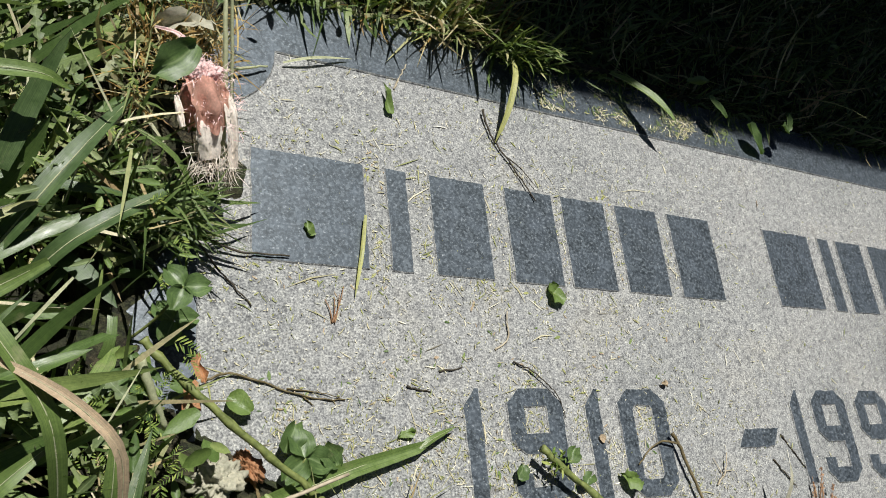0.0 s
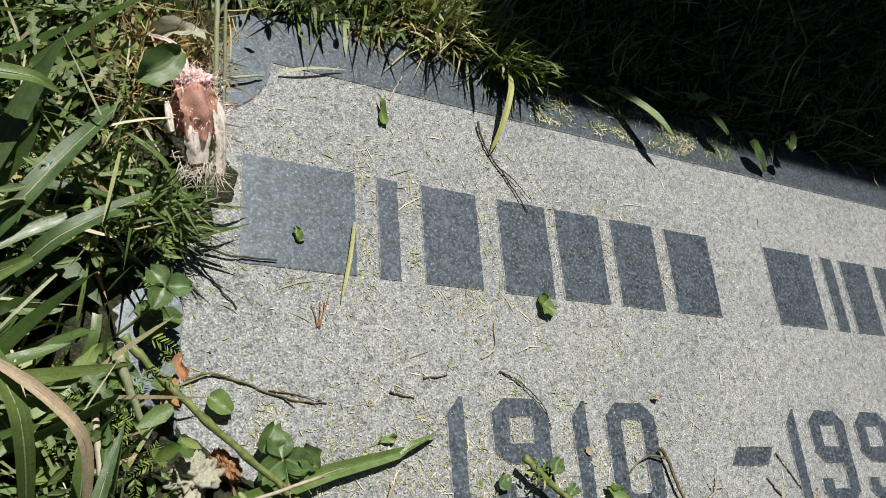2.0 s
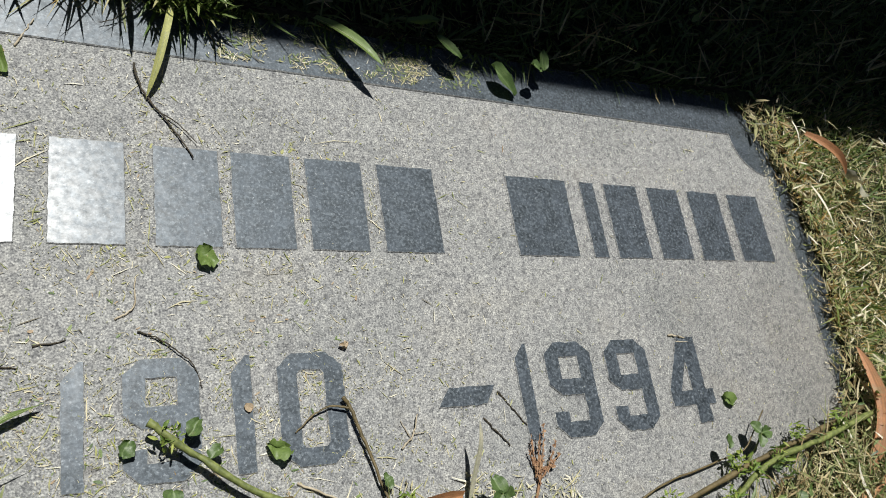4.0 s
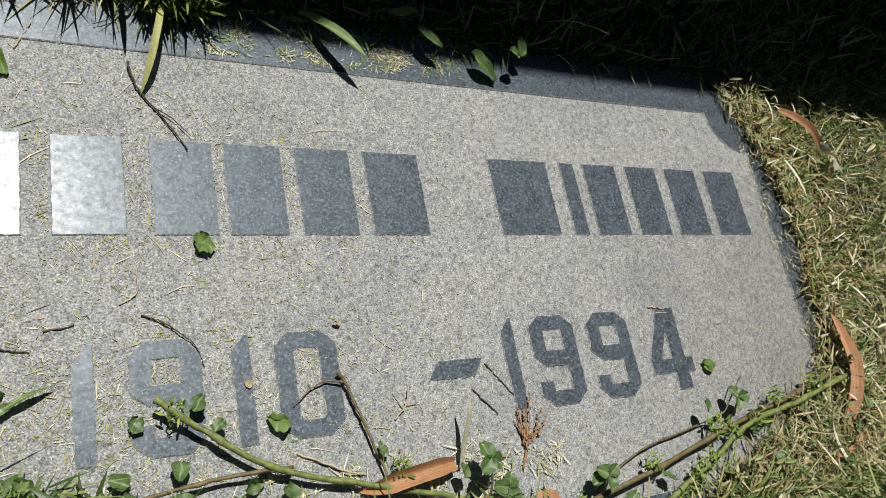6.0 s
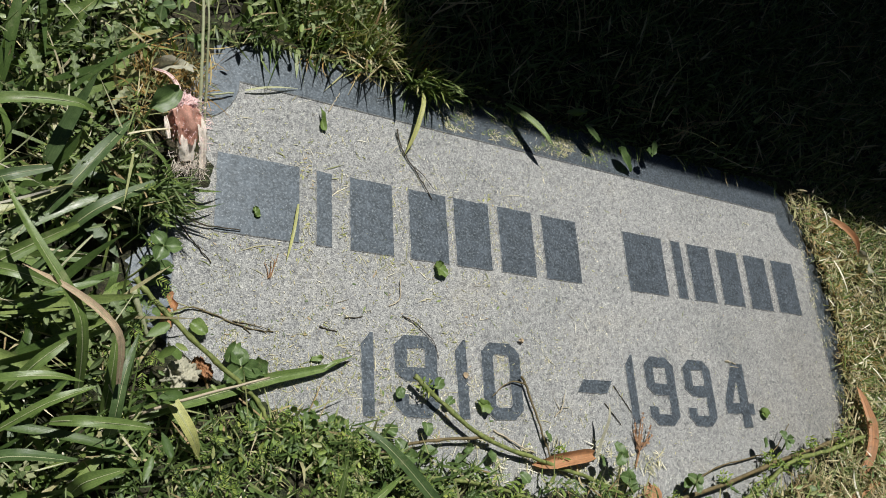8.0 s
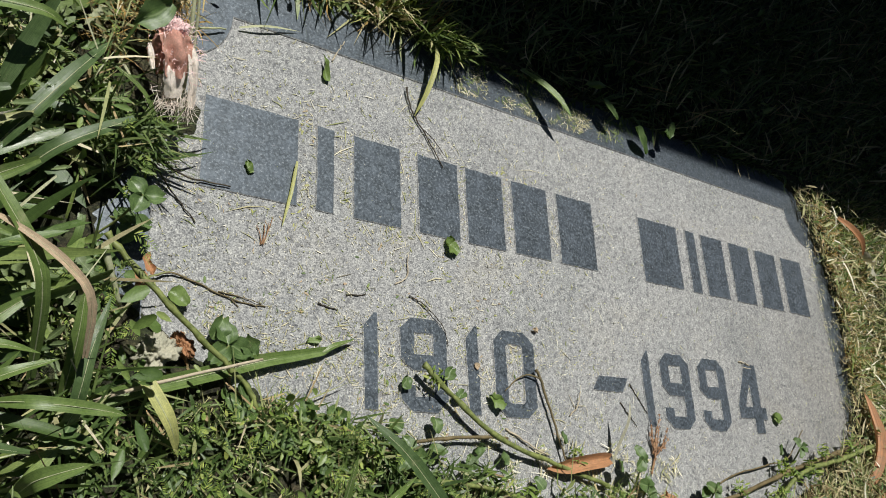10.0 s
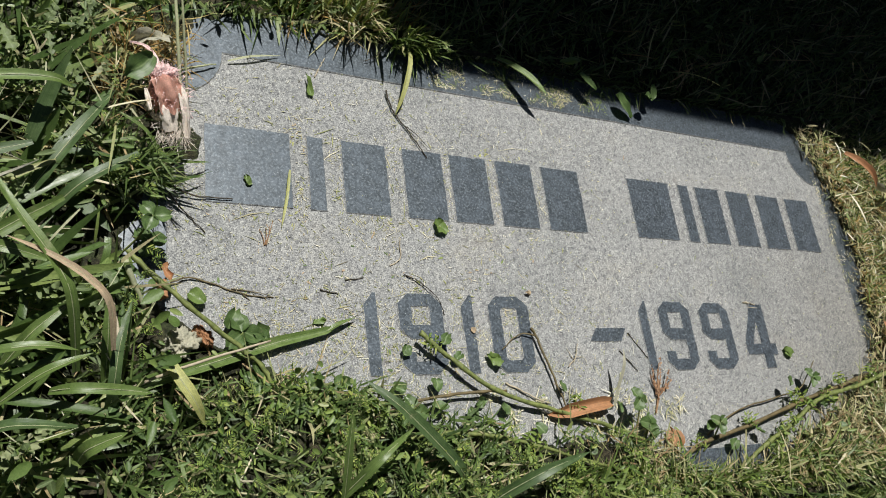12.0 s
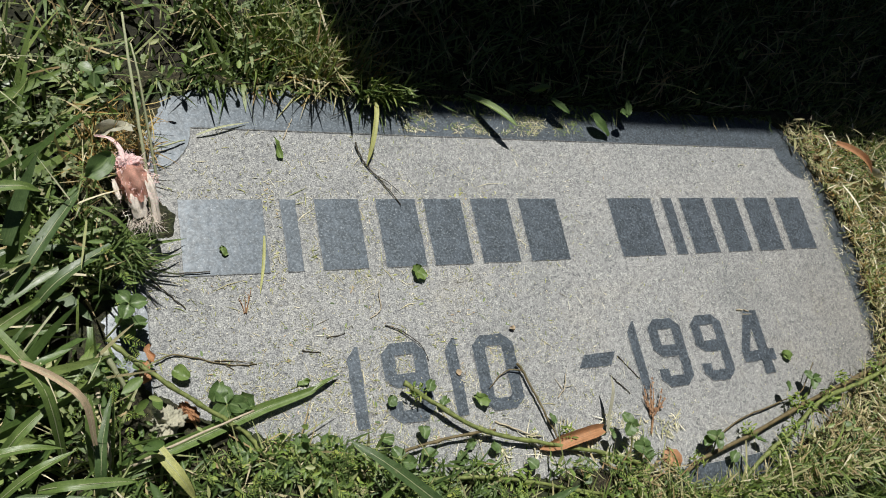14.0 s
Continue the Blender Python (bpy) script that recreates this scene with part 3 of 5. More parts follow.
# ---- lawn and weeds round the stone ----
def scatter(n, box, on_stone=False, patchy=0.0, fade=0.0):
    """Random places in a box (x0, x1, y0, y1), off the stone or on its overgrown rim."""
    x, y = rng.uniform(box[0], box[1], n), rng.uniform(box[2], box[3], n)
    stone = (x > X0 - 0.002) & (x < X1 + 0.002) & (y > Y0 - 0.002) & (y < Y1 + 0.002)
    keep = ~inside(x, y, BARE) if on_stone else ~stone
    gap = ((x + 0.108) / 0.026) ** 2 + ((y + 0.026) / 0.020) ** 2 < 1  # a spot where the rim lies open
    keep &= ~(gap & (rng.uniform(0, 1, n) < 0.85))
    bed = ((x + 0.083) / 0.020) ** 2 + ((y - 0.040) / 0.028) ** 2 < 1  # where the cloth flower lies
    keep &= ~(bed & (rng.uniform(0, 1, n) < 0.9))
    hole = np.array([noise.noise(Vector((a * 42, b * 42, 11))) for a, b in zip(x, y)]) < np.where(y > 0.10, np.where(x < -0.07, 0.14, 0.04), np.where(x < -0.112, 0.06, -0.2))  # gaps between the clumps
    keep &= ~(hole & ((x < -0.112) | ((y > 0.13) & (x < 0.03)) | ((y < -0.118) & (x < 0.14))) & (rng.uniform(0, 1, n) < 0.88))
    if fade:
        keep &= rng.uniform(0, 1, n) < np.clip((box[1] - x) / fade, 0, 1) * np.clip((y - box[2]) / fade, 0, 1)
    if patchy:
        clump = np.array([noise.noise(Vector((a * 45, b * 45, 3))) for a, b in zip(x, y)])
        keep &= clump > rng.uniform(-patchy, patchy, n) * 0.6
    return x[keep], y[keep]


def lawn(name, n, box, length, width, lean, curl, material, label, category, az=None, on_stone=False, patchy=0.0, lift=0.0, seg=4, edge=1.0, fade=0.0):
    x, y = scatter(n, box, on_stone, patchy, fade)
    k = len(x)
    z = floor_under(x, y) + rng.uniform(0, 1, k) ** 2 * lift
    turn = rng.uniform(0, math.tau, k) if az is None else rng.normal(az[0], az[1], k)
    return grass(name, np.stack([x, y, z], -1), turn, rng.uniform(*lean, k), rng.normal(*curl, k), rng.uniform(*length, k) * rng.uniform(0.7, 1.2, k) * np.where(x > -0.135, edge, 1.0),
                 rng.uniform(*width, k), material, label, category, seg)


def weeds(name, n, box, size, height, material, label, category, on_stone=True, patchy=0.6, aspect=(0.25, 0.6)):
    x, y = scatter(n, box, on_stone, patchy)
    k = len(x)
    z = floor_under(x, y) + rng.uniform(0, 1, k) ** 1.4 * height
    return leaf_scatter(name, np.stack([x, y, z], -1), rng.uniform(0, math.tau, k), rng.normal(0, 0.6, k), rng.uniform(*size, k), rng.uniform(*aspect, k), material, label, category)


def broad_lawn(n, box, length, width, lean, az, label, lift=0.03, edge=1.0, material=M_BROAD):
    x, y = scatter(n, box)
    k = len(x)
    z = floor_under(x, y) + rng.uniform(0, lift, k)
    return broad_blades("broad_grass", np.stack([x, y, z], -1), rng.normal(*az, k), rng.uniform(*lean, k), rng.normal(0.35, 0.3, k),
                        rng.uniform(*length, k) * np.where(x > -0.135, edge, 1.0), rng.uniform(*width, k), material, label, "grass")


def lobed_weeds(n, box, length, width, lift, label):
    """Ragged, lobed weed leaves lying at many heights in the grass."""
    x, y = scatter(n, box)
    k = len(x)
    z = floor_under(x, y) + 0.004 + rng.uniform(0, 1, k) ** 0.8 * lift
    return broad_blades("lobed_weeds", np.stack([x, y, z], -1), rng.uniform(0, math.tau, k), rng.uniform(0.8, 1.9, k), rng.normal(0.3, 0.8, k),
                        rng.uniform(*length, k), rng.uniform(*width, k), M_HAIRY, label, "weeds", seg=14, lobes=4, ruffle=0.8)


def trefoils(n, box, size, height, label, on_stone=True):
    """Three-leaved clover scattered in the grass."""
    x, y = scatter(n, box, on_stone, 0.7)
    k = len(x)
    z = floor_under(x, y) + rng.uniform(0.2, 1, k) * height
    big, az = rng.uniform(*size, k), rng.uniform(0, math.tau, k)
    way = az[:, None] + np.array([0, 1, 2]) * math.tau / 3
    off = np.stack([-np.sin(way), np.cos(way)], -1) * (big * 0.52)[:, None, None]
    centre = np.concatenate([np.stack([x, y], -1)[:, None, :] + off, np.repeat(z[:, None, None], 3, 1) + rng.normal(0, 0.001, (k, 3, 1))], -1)
    return leaf_scatter("clover_patch", centre.reshape(-1, 3), way.ravel(), rng.normal(-0.2, 0.35, 3 * k), np.repeat(big, 3), rng.uniform(0.85, 1.15, 3 * k), M_CLOVER, label, "clover")


def fronds(n, box, height, label):
    """Finely cut feathery weed leaves: narrow leaflets in pairs along a rib."""
    x, y = scatter(n, box, True, 0.8)
    k = len(x)
    z = floor_under(x, y) + rng.uniform(0.1, 1, k) * height
    az, long, rise = rng.uniform(0, math.tau, k), rng.uniform(0.005, 0.011, k), rng.uniform(-0.1, 0.6, k)
    t = np.repeat(np.linspace(0.1, 1, 9), 2)[None]
    hand = np.tile([-1.0, 1.0], 9)[None]
    turn = az[:, None] + hand * rng.uniform(0.7, 1.1, (k, 18))
    size = (long * 0.30)[:, None] * (1.15 - 0.75 * t)
    cx = x[:, None] - np.sin(az)[:, None] * long[:, None] * t - np.sin(turn) * size * 0.5
    cy = y[:, None] + np.cos(az)[:, None] * long[:, None] * t + np.cos(turn) * size * 0.5
    cz = z[:, None] + long[:, None] * (np.sin(rise)[:, None] * t - 0.35 * t ** 2)
    return leaf_scatter("feathery_weeds", np.stack([cx, cy, cz], -1).reshape(-1, 3), turn.ravel(), rng.normal(0.1, 0.4, 18 * k), size.ravel(), rng.uniform(0.16, 0.32, 18 * k), M_MOSS, label, "weeds")


def build_thatch():
    """Matted roots and dead grass crept over the stone's rim, painted dark as gap shade."""
    step = 0.0025
    gx, gy = np.meshgrid(np.arange(X0 - 0.012, X1 + 0.013, step), np.arange(Y0 - 0.012, Y1 + 0.013, step))
    x, y = gx.ravel(), gy.ravel()
    away = np.full(len(x), 9.0)
    for (xa, ya), (xb, yb) in zip(BARE, BARE[1:] + BARE[:1]):
        t = np.clip(((x - xa) * (xb - xa) + (y - ya) * (yb - ya)) / ((xb - xa) ** 2 + (yb - ya) ** 2), 0, 1)
        away = np.minimum(away, np.hypot(x - xa - t * (xb - xa), y - ya - t * (yb - ya)))
    away = np.where(inside(x, y, BARE), -away, away)
    rough = np.array([noise.noise(Vector((a * 90, b * 90, 1))) + 0.6 * noise.noise(Vector((a * 300, b * 300, 2))) for a, b in zip(x, y)])
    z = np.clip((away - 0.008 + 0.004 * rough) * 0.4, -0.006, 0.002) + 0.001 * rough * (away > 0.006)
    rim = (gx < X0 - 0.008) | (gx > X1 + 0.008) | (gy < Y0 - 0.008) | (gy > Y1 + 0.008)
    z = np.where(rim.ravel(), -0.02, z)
    n, m = gx.shape
    i = np.arange(n * m).reshape(n, m)
    faces = np.stack([i[:-1, :-1], i[:-1, 1:], i[1:, 1:], i[1:, :-1]], -1).reshape(-1, 4)
    faces = faces[(z[faces] > -0.0055).any(1)]
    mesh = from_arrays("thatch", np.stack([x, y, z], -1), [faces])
    tagged(link_mesh("thatch", mesh, M_THATCH), "matted thatch over the stone's rim, coloured dark as shade under the grass", "thatch", kind="stuff")


build_thatch()
# long lawn beside the stone
lawn("long_grass", 350, (-0.23, -0.108, -0.30, 0.13), (0.045, 0.080), (0.002, 0.0042), (0.3, 1.1), (0.8, 0.5), M_BROAD, "long green grass blades beside the stone", "grass", (0.4, 1.1), seg=6, edge=0.55)
broad_lawn(420, (-0.25, -0.110, -0.30, 0.13), (0.022, 0.060), (0.0024, 0.0058), (0.75, 1.5), (0.35, 0.9), "broad torn green grass blades lying beside the stone", 0.036, 0.6)
broad_lawn(90, (-0.22, -0.105, -0.30, 0.10), (0.025, 0.050), (0.0035, 0.0070), (0.9, 1.5), (0.35, 1.6), "dark broad grass blades beside the stone", 0.040, 0.6, M_DARKBLADE)
broad_lawn(130, (-0.22, -0.112, -0.28, -0.02), (0.030, 0.065), (0.0030, 0.0058), (1.05, 1.5), (0.35, 0.6), "long green grass blades lying on top of the lawn", 0.050, 0.7)
lobed_weeds(560, (-0.25, -0.100, -0.10, 0.13), (0.007, 0.017), (0.0032, 0.0068), 0.046, "ragged grey-green lobed weed leaves among the grass")
lawn("dead_grass", 520, (-0.24, -0.100, -0.25, 0.13), (0.012, 0.034), (0.0004, 0.0011), (0.9, 1.6), (0.1, 0.5), M_PALEGREEN, "pale green cut stems lying on the lawn", "grass", lift=0.056)
lawn("long_grass", 650, (-0.25, -0.100, -0.28, 0.13), (0.014, 0.040), (0.0010, 0.0026), (0.6, 1.5), (0.4, 0.6), M_LUSH, "thin bright green blades on top of the lawn", "grass", lift=0.040, edge=0.7)
lobed_weeds(260, (-0.25, -0.100, -0.30, -0.10), (0.007, 0.015), (0.003, 0.006), 0.036, "ragged grey-green lobed weed leaves among the long grass")
lobed_weeds(1000, (-0.32, 0.04, 0.125, 0.40), (0.006, 0.014), (0.0025, 0.0055), 0.030, "ragged grey-green lobed weed leaves in the turf")
trefoils(60, (-0.20, -0.088, -0.20, 0.13), (0.005, 0.0085), 0.034, "small green clover among the grass beside the stone")
trefoils(60, (-0.09, 0.48, -0.20, -0.095), (0.004, 0.0070), 0.010, "small green clover creeping over the stone's front rim")
broad_lawn(1000, (-0.50, -0.24, -0.40, 0.40), (0.035, 0.080), (0.0040, 0.0080), (0.6, 1.4), (0.35, 1.2), "broad green grass blades in the lawn", 0.03)
lawn("long_grass", 1500, (-0.50, -0.22, -0.40, 0.40), (0.05, 0.10), (0.003, 0.006), (0.2, 1.1), (0.8, 0.5), M_BROAD, "long broad green grass blades in the lawn", "grass", seg=5)
lawn("fine_grass", 3600, (-0.26, -0.095, -0.30, 0.14), (0.015, 0.045), (0.0008, 0.0022), (0.1, 1.2), (0.5, 0.6), M_FINE, "fine green grass under the long blades", "grass", on_stone=True, lift=0.01)
weeds("leafy_weeds", 1500, (-0.25, -0.075, -0.30, 0.12), (0.004, 0.012), 0.042, M_WEED, "small lobed green weed leaves among grass", "weeds")
lawn("dead_grass", 1500, (-0.25, -0.100, -0.25, 0.20), (0.015, 0.038), (0.0006, 0.0018), (0.8, 1.6), (0.1, 0.3), M_DRY, "dry straw caught in the lawn", "dry grass", on_stone=True, lift=0.03)
weeds("leaf_scraps", 1200, (-0.24, -0.090, -0.30, 0.13), (0.003, 0.010), 0.056, M_HAIRY, "torn pale green leaf scraps on the grass", "leaf scraps", on_stone=False, patchy=0.0, aspect=(0.12, 0.45))
weeds("leaf_scraps", 2200, (-0.30, 0.05, 0.125, 0.40), (0.003, 0.010), 0.040, M_HAIRY, "torn pale green leaf scraps on the turf", "leaf scraps", on_stone=False, patchy=0.0, aspect=(0.12, 0.4))
lawn("dead_grass", 260, (-0.22, -0.105, -0.25, 0.12), (0.012, 0.035), (0.0004, 0.0012), (0.7, 1.6), (0.1, 0.5), M_CLIP, "pale cut straw caught on the grass", "dry grass", lift=0.055)
# turf behind the stone, in the sun
lawn("fine_grass", 5600, (-0.30, 0.05, 0.120, 0.42), (0.016, 0.045), (0.0012, 0.0032), (0.1, 1.2), (0.5, 0.6), M_FINE, "sunlit green turf behind the stone", "grass")
lawn("dry_roots", 420, (-0.110, -0.070, 0.050, 0.090), (0.008, 0.022), (0.0003, 0.0008), (0.3, 1.6), (0.4, 1.2), M_GOLD, "dry brown roots and straw behind the cloth flower", "dry grass", on_stone=True, lift=0.028)
lawn("dry_roots", 260, (-0.110, -0.070, 0.045, 0.090), (0.008, 0.024), (0.0003, 0.0008), (0.5, 1.6), (0.4, 1.0), M_DRY, "pale dry roots and straw behind the cloth flower", "dry grass", on_stone=True, lift=0.030)
weeds("leafy_weeds", 1500, (-0.26, 0.05, 0.10, 0.36), (0.004, 0.010), 0.03, M_WEED, "small green weed leaves in the turf", "weeds")
lawn("dead_grass", 900, (-0.15, 0.09, 0.118, 0.25), (0.015, 0.04), (0.0005, 0.0014), (0.5, 1.5), (0.2, 0.4), M_DRY, "dry straw at the edge of the turf", "dry grass", lift=0.02)
lawn("turf_fringe", 480, (-0.065, 0.115, 0.1245, 0.138), (0.016, 0.042), (0.0010, 0.0022), (0.0, 0.7), (0.4, 0.4), M_FINE, "upright grass blades along the stone's back edge", "grass", (-1.6, 0.9), patchy=0.8)
lawn("turf_fringe", 650, (-0.065, 0.145, 0.1235, 0.142), (0.008, 0.036), (0.0009, 0.0020), (0.3, 1.2), (0.7, 0.5), M_FINE, "spiky green grass hanging over the stone's back edge", "grass", (-1.6, 0.9), patchy=0.8)
lawn("dead_grass", 420, (-0.01, 0.085, 0.124, 0.165), (0.012, 0.038), (0.0008, 0.0020), (0.0, 0.9), (0.3, 0.5), M_YELLOW, "yellow-green grass clump at the stone's back edge", "grass", patchy=0.5)
lawn("turf_clump", 1500, (-0.03, 0.070, 0.125, 0.185), (0.020, 0.045), (0.0010, 0.0022), (0.0, 0.8), (0.4, 0.5), M_LUSH, "bright yellow-green grass clump behind the stone", "grass", patchy=0.6)
lawn("dead_grass", 200, (0.016, 0.050, 0.126, 0.150), (0.016, 0.042), (0.0007, 0.0018), (0.3, 1.3), (0.4, 0.5), M_DRY, "pale tan straw clump at the stone's back edge", "dry grass", (-1.2, 1.4), lift=0.02)
lawn("dead_grass", 700, (0.0, 0.080, 0.124, 0.155), (0.010, 0.030), (0.0006, 0.0015), (0.1, 1.2), (0.3, 0.4), M_GOLD, "yellowed grass clump at the stone's back edge", "dry grass", patchy=0.5)
# turf behind the stone, in the shade
lawn("shaded_grass", 26000, (0.04, 0.80, 0.120, 0.72), (0.010, 0.030), (0.0008, 0.0020), (0.1, 1.3), (0.5, 0.7), M_FINE, "mown green turf in the headstone's shade", "grass")
lawn("turf_fringe", 1400, (0.09, 0.44, 0.1235, 0.140), (0.010, 0.026), (0.0008, 0.0018), (0.4, 1.3), (0.6, 0.5), M_FINE, "ragged grass along the stone's shaded back edge", "grass", (-1.6, 0.9), patchy=0.9)
lawn("grass_tuft", 230, (0.060, 0.092, 0.114, 0.124), (0.009, 0.017), (0.0008, 0.0016), (0.1, 1.2), (0.4, 0.5), M_LUSH, "dense spiky green tuft hanging over the stone's back edge", "grass", (-1.5, 1.1), on_stone=True, lift=0.016)
lawn("dead_grass", 2500, (0.04, 0.80, 0.120, 0.72), (0.015, 0.04), (0.0006, 0.0018), (0.6, 1.5), (0.2, 0.4), M_DRY, "dry straw in the shaded turf", "dry grass", lift=0.02)
weeds("leafy_weeds", 1500, (0.05, 0.75, 0.118, 0.60), (0.005, 0.012), 0.02, M_WEED, "weed leaves in the shaded turf", "weeds", on_stone=False)
# dry turf beside the stone
lawn("dry_turf", 20000, (0.485, 0.82, -0.40, 0.135), (0.006, 0.018), (0.0003, 0.0009), (0.3, 1.45), (0.4, 0.6), M_DRY, "short dry straw-coloured turf beside the stone", "dry grass", lift=0.008, fade=0.18)
lawn("dry_turf", 4200, (0.452, 0.53, -0.19, 0.118), (0.004, 0.014), (0.0003, 0.0011), (1.0, 1.6), (0.1, 0.3), M_DRY, "loose dry thatch lying over the stone's rim", "dry grass", on_stone=True, lift=0.006)
lawn("fine_grass", 2600, (0.478, 0.60, -0.16, 0.118), (0.008, 0.024), (0.0007, 0.0018), (0.3, 1.3), (0.6, 0.6), M_LUSH, "yellow-green blades in the dry turf beside the stone", "grass", on_stone=True, patchy=0.4, lift=0.004)
lawn("fine_grass", 9000, (0.49, 0.82, -0.40, 0.135), (0.012, 0.030), (0.0007, 0.0018), (0.2, 1.2), (0.5, 0.5), M_FINE, "green blades in the dry turf", "grass", patchy=0.5)
lawn("dead_grass", 1500, (0.474, 0.66, -0.24, 0.12), (0.006, 0.020), (0.0005, 0.0012), (1.1, 1.6), (0.1, 0.3), M_CLIP, "pale bleached straw lying on the dry turf", "dry grass", on_stone=True, lift=0.02)
lawn("grass_tuft", 220, (-0.104, -0.080, 0.0, 0.022), (0.014, 0.034), (0.0006, 0.0014), (0.1, 1.1), (0.4, 0.5), M_FINE, "dense tuft of thin dark grass at the stone's corner", "grass", on_stone=True, lift=0.004)
lawn("grass_tuft", 170, (-0.098, -0.080, 0.002, 0.026), (0.010, 0.022), (0.0006, 0.0014), (0.5, 1.5), (0.2, 0.4), M_FINE, "dark green grass leaning on to the stone under the cloth flower", "grass", (-0.2, 0.8), on_stone=True, lift=0.026)
weeds("thatch_chips", 5200, (0.450, 0.72, -0.32, 0.118), (0.004, 0.013), 0.012, M_DRY, "chopped dry grass and leaf chips on the dry turf", "dry grass", patchy=0.7, aspect=(0.12, 0.35))
weeds("thatch_chips", 2200, (0.24, 0.53, -0.27, -0.115), (0.003, 0.011), 0.010, M_DRY, "chopped dry grass and leaf chips along the front rim", "dry grass", patchy=0.7, aspect=(0.12, 0.4))
weeds("thatch_chips", 900, (-0.06, 0.46, -0.17, -0.09), (0.002, 0.006), 0.005, M_DRY, "pale leaf scraps caught in the weeds", "dry grass", patchy=0.5, aspect=(0.15, 0.4))
# weeds and turf in front of the stone
lawn("fine_grass", 16000, (-0.14, 0.62, -0.40, -0.165), (0.012, 0.036), (0.0008, 0.0024), (0.2, 1.2), (0.5, 0.6), M_FINE, "green turf in front of the stone", "grass")
lawn("long_grass", 260, (-0.12, 0.16, -0.30, -0.165), (0.03, 0.06), (0.0025, 0.0045), (0.3, 1.1), (0.7, 0.5), M_BROAD, "broad grass blades in front of the stone", "grass", seg=6)
fronds(420, (-0.17, -0.084, -0.10, 0.06), 0.036, "feathery green weeds among the grass beside the stone")
fronds(1500, (-0.09, 0.32, -0.20, -0.098), 0.017, "feathery yellow-green weeds creeping over the stone's rim")
weeds("feathery_weeds", 3600, (-0.06, 0.32, -0.22, -0.098), (0.0018, 0.0048), 0.018, M_MOSS, "feathery yellow-green weeds creeping over the stone's rim", "weeds", patchy=0.8, aspect=(0.3, 0.6))
weeds("leafy_weeds", 3000, (-0.10, 0.50, -0.24, -0.085), (0.003, 0.008), 0.016, M_WEED, "small green leaves creeping over the stone's rim", "weeds", patchy=0.8)
lawn("dead_grass", 4600, (-0.09, 0.52, -0.30, -0.085), (0.008, 0.032), (0.0004, 0.0013), (1.1, 1.65), (0.0, 0.25), M_DRY, "dry clippings and straw along the stone's front rim", "dry grass", on_stone=True, lift=0.008, patchy=0.6)
lawn("front_fringe", 500, (-0.10, 0.50, -0.200, -0.178), (0.012, 0.032), (0.0007, 0.0018), (0.3, 1.3), (0.5, 0.5), M_FINE, "green grass leaning over the stone's front edge", "grass", (1.6, 0.9))
lawn("dry_turf", 3400, (0.20, 0.53, -0.175, -0.110), (0.006, 0.026), (0.0003, 0.0012), (0.9, 1.6), (0.1, 0.3), M_DRY, "loose dry thatch lying over the stone's front rim", "dry grass", on_stone=True, lift=0.010)
lawn("fine_grass", 6500, (0.13, 0.60, -0.25, -0.156), (0.009, 0.026), (0.0008, 0.0022), (0.3, 1.3), (0.5, 0.5), M_LUSH, "green turf growing over the stone's front rim", "grass", on_stone=True, lift=0.004)
lawn("fine_grass", 900, (0.22, 0.50, -0.165, -0.105), (0.008, 0.022), (0.0006, 0.0016), (0.5, 1.4), (0.4, 0.5), M_FINE, "thin green blades among the dry thatch", "grass", on_stone=True, lift=0.006, patchy=0.5)
lawn("dead_grass", 500, (0.30, 0.60, -0.19, 0.11), (0.014, 0.040), (0.0007, 0.0020), (1.0, 1.6), (0.1, 0.4), M_CLIP, "pale bleached straw lying at the stone's edge", "dry grass", on_stone=True, lift=0.016, patchy=0.6)
lawn("golden_moss", 3000, (0.478, 0.58, -0.09, 0.105), (0.006, 0.015), (0.0003, 0.0009), (0.1, 1.2), (0.4, 0.6), M_GOLD, "golden brown mossy turf beside the stone", "moss", on_stone=True, patchy=0.7)
weeds("golden_moss", 2600, (0.474, 0.56, -0.06, 0.100), (0.0015, 0.0038), 0.010, M_GOLD, "golden brown moss in the dry turf", "moss", patchy=0.8, aspect=(0.12, 0.3))
lawn("fine_grass", 5200, (-0.13, 0.30, -0.215, -0.105), (0.006, 0.019), (0.0005, 0.0015), (0.4, 1.4), (0.5, 0.5), M_FINE, "dense green turf grown over the stone's front rim", "grass", on_stone=True, lift=0.003, patchy=0.5)
lawn("fine_grass", 3600, (-0.14, 0.10, -0.24, -0.098), (0.006, 0.020), (0.0007, 0.0018), (0.3, 1.4), (0.5, 0.6), M_FINE, "dense short green turf in front of the stone", "grass", on_stone=True, lift=0.006)
lawn("fine_grass", 1600, (-0.09, 0.30, -0.19, -0.095), (0.008, 0.022), (0.0005, 0.0014), (0.7, 1.5), (0.2, 0.5), M_FINE, "thin green blades creeping over the stone's rim", "grass", on_stone=True, lift=0.005, patchy=0.6)


def build_far_lawn():
    boxes = ((-1.6, -0.48, -1.4, 1.6), (-0.48, 0.82, -1.4, -0.38), (0.8, 2.0, -1.4, 1.6), (-0.48, 0.82, 0.70, 1.6))
    for box in boxes:
        n = int((box[1] - box[0]) * (box[3] - box[2]) * 9000)
        lawn("lawn_grass", n, box, (0.02, 0.05), (0.002, 0.005), (0.1, 1.2), (0.5, 0.6), M_FINE, "mown green lawn round the graves", "grass", seg=3)


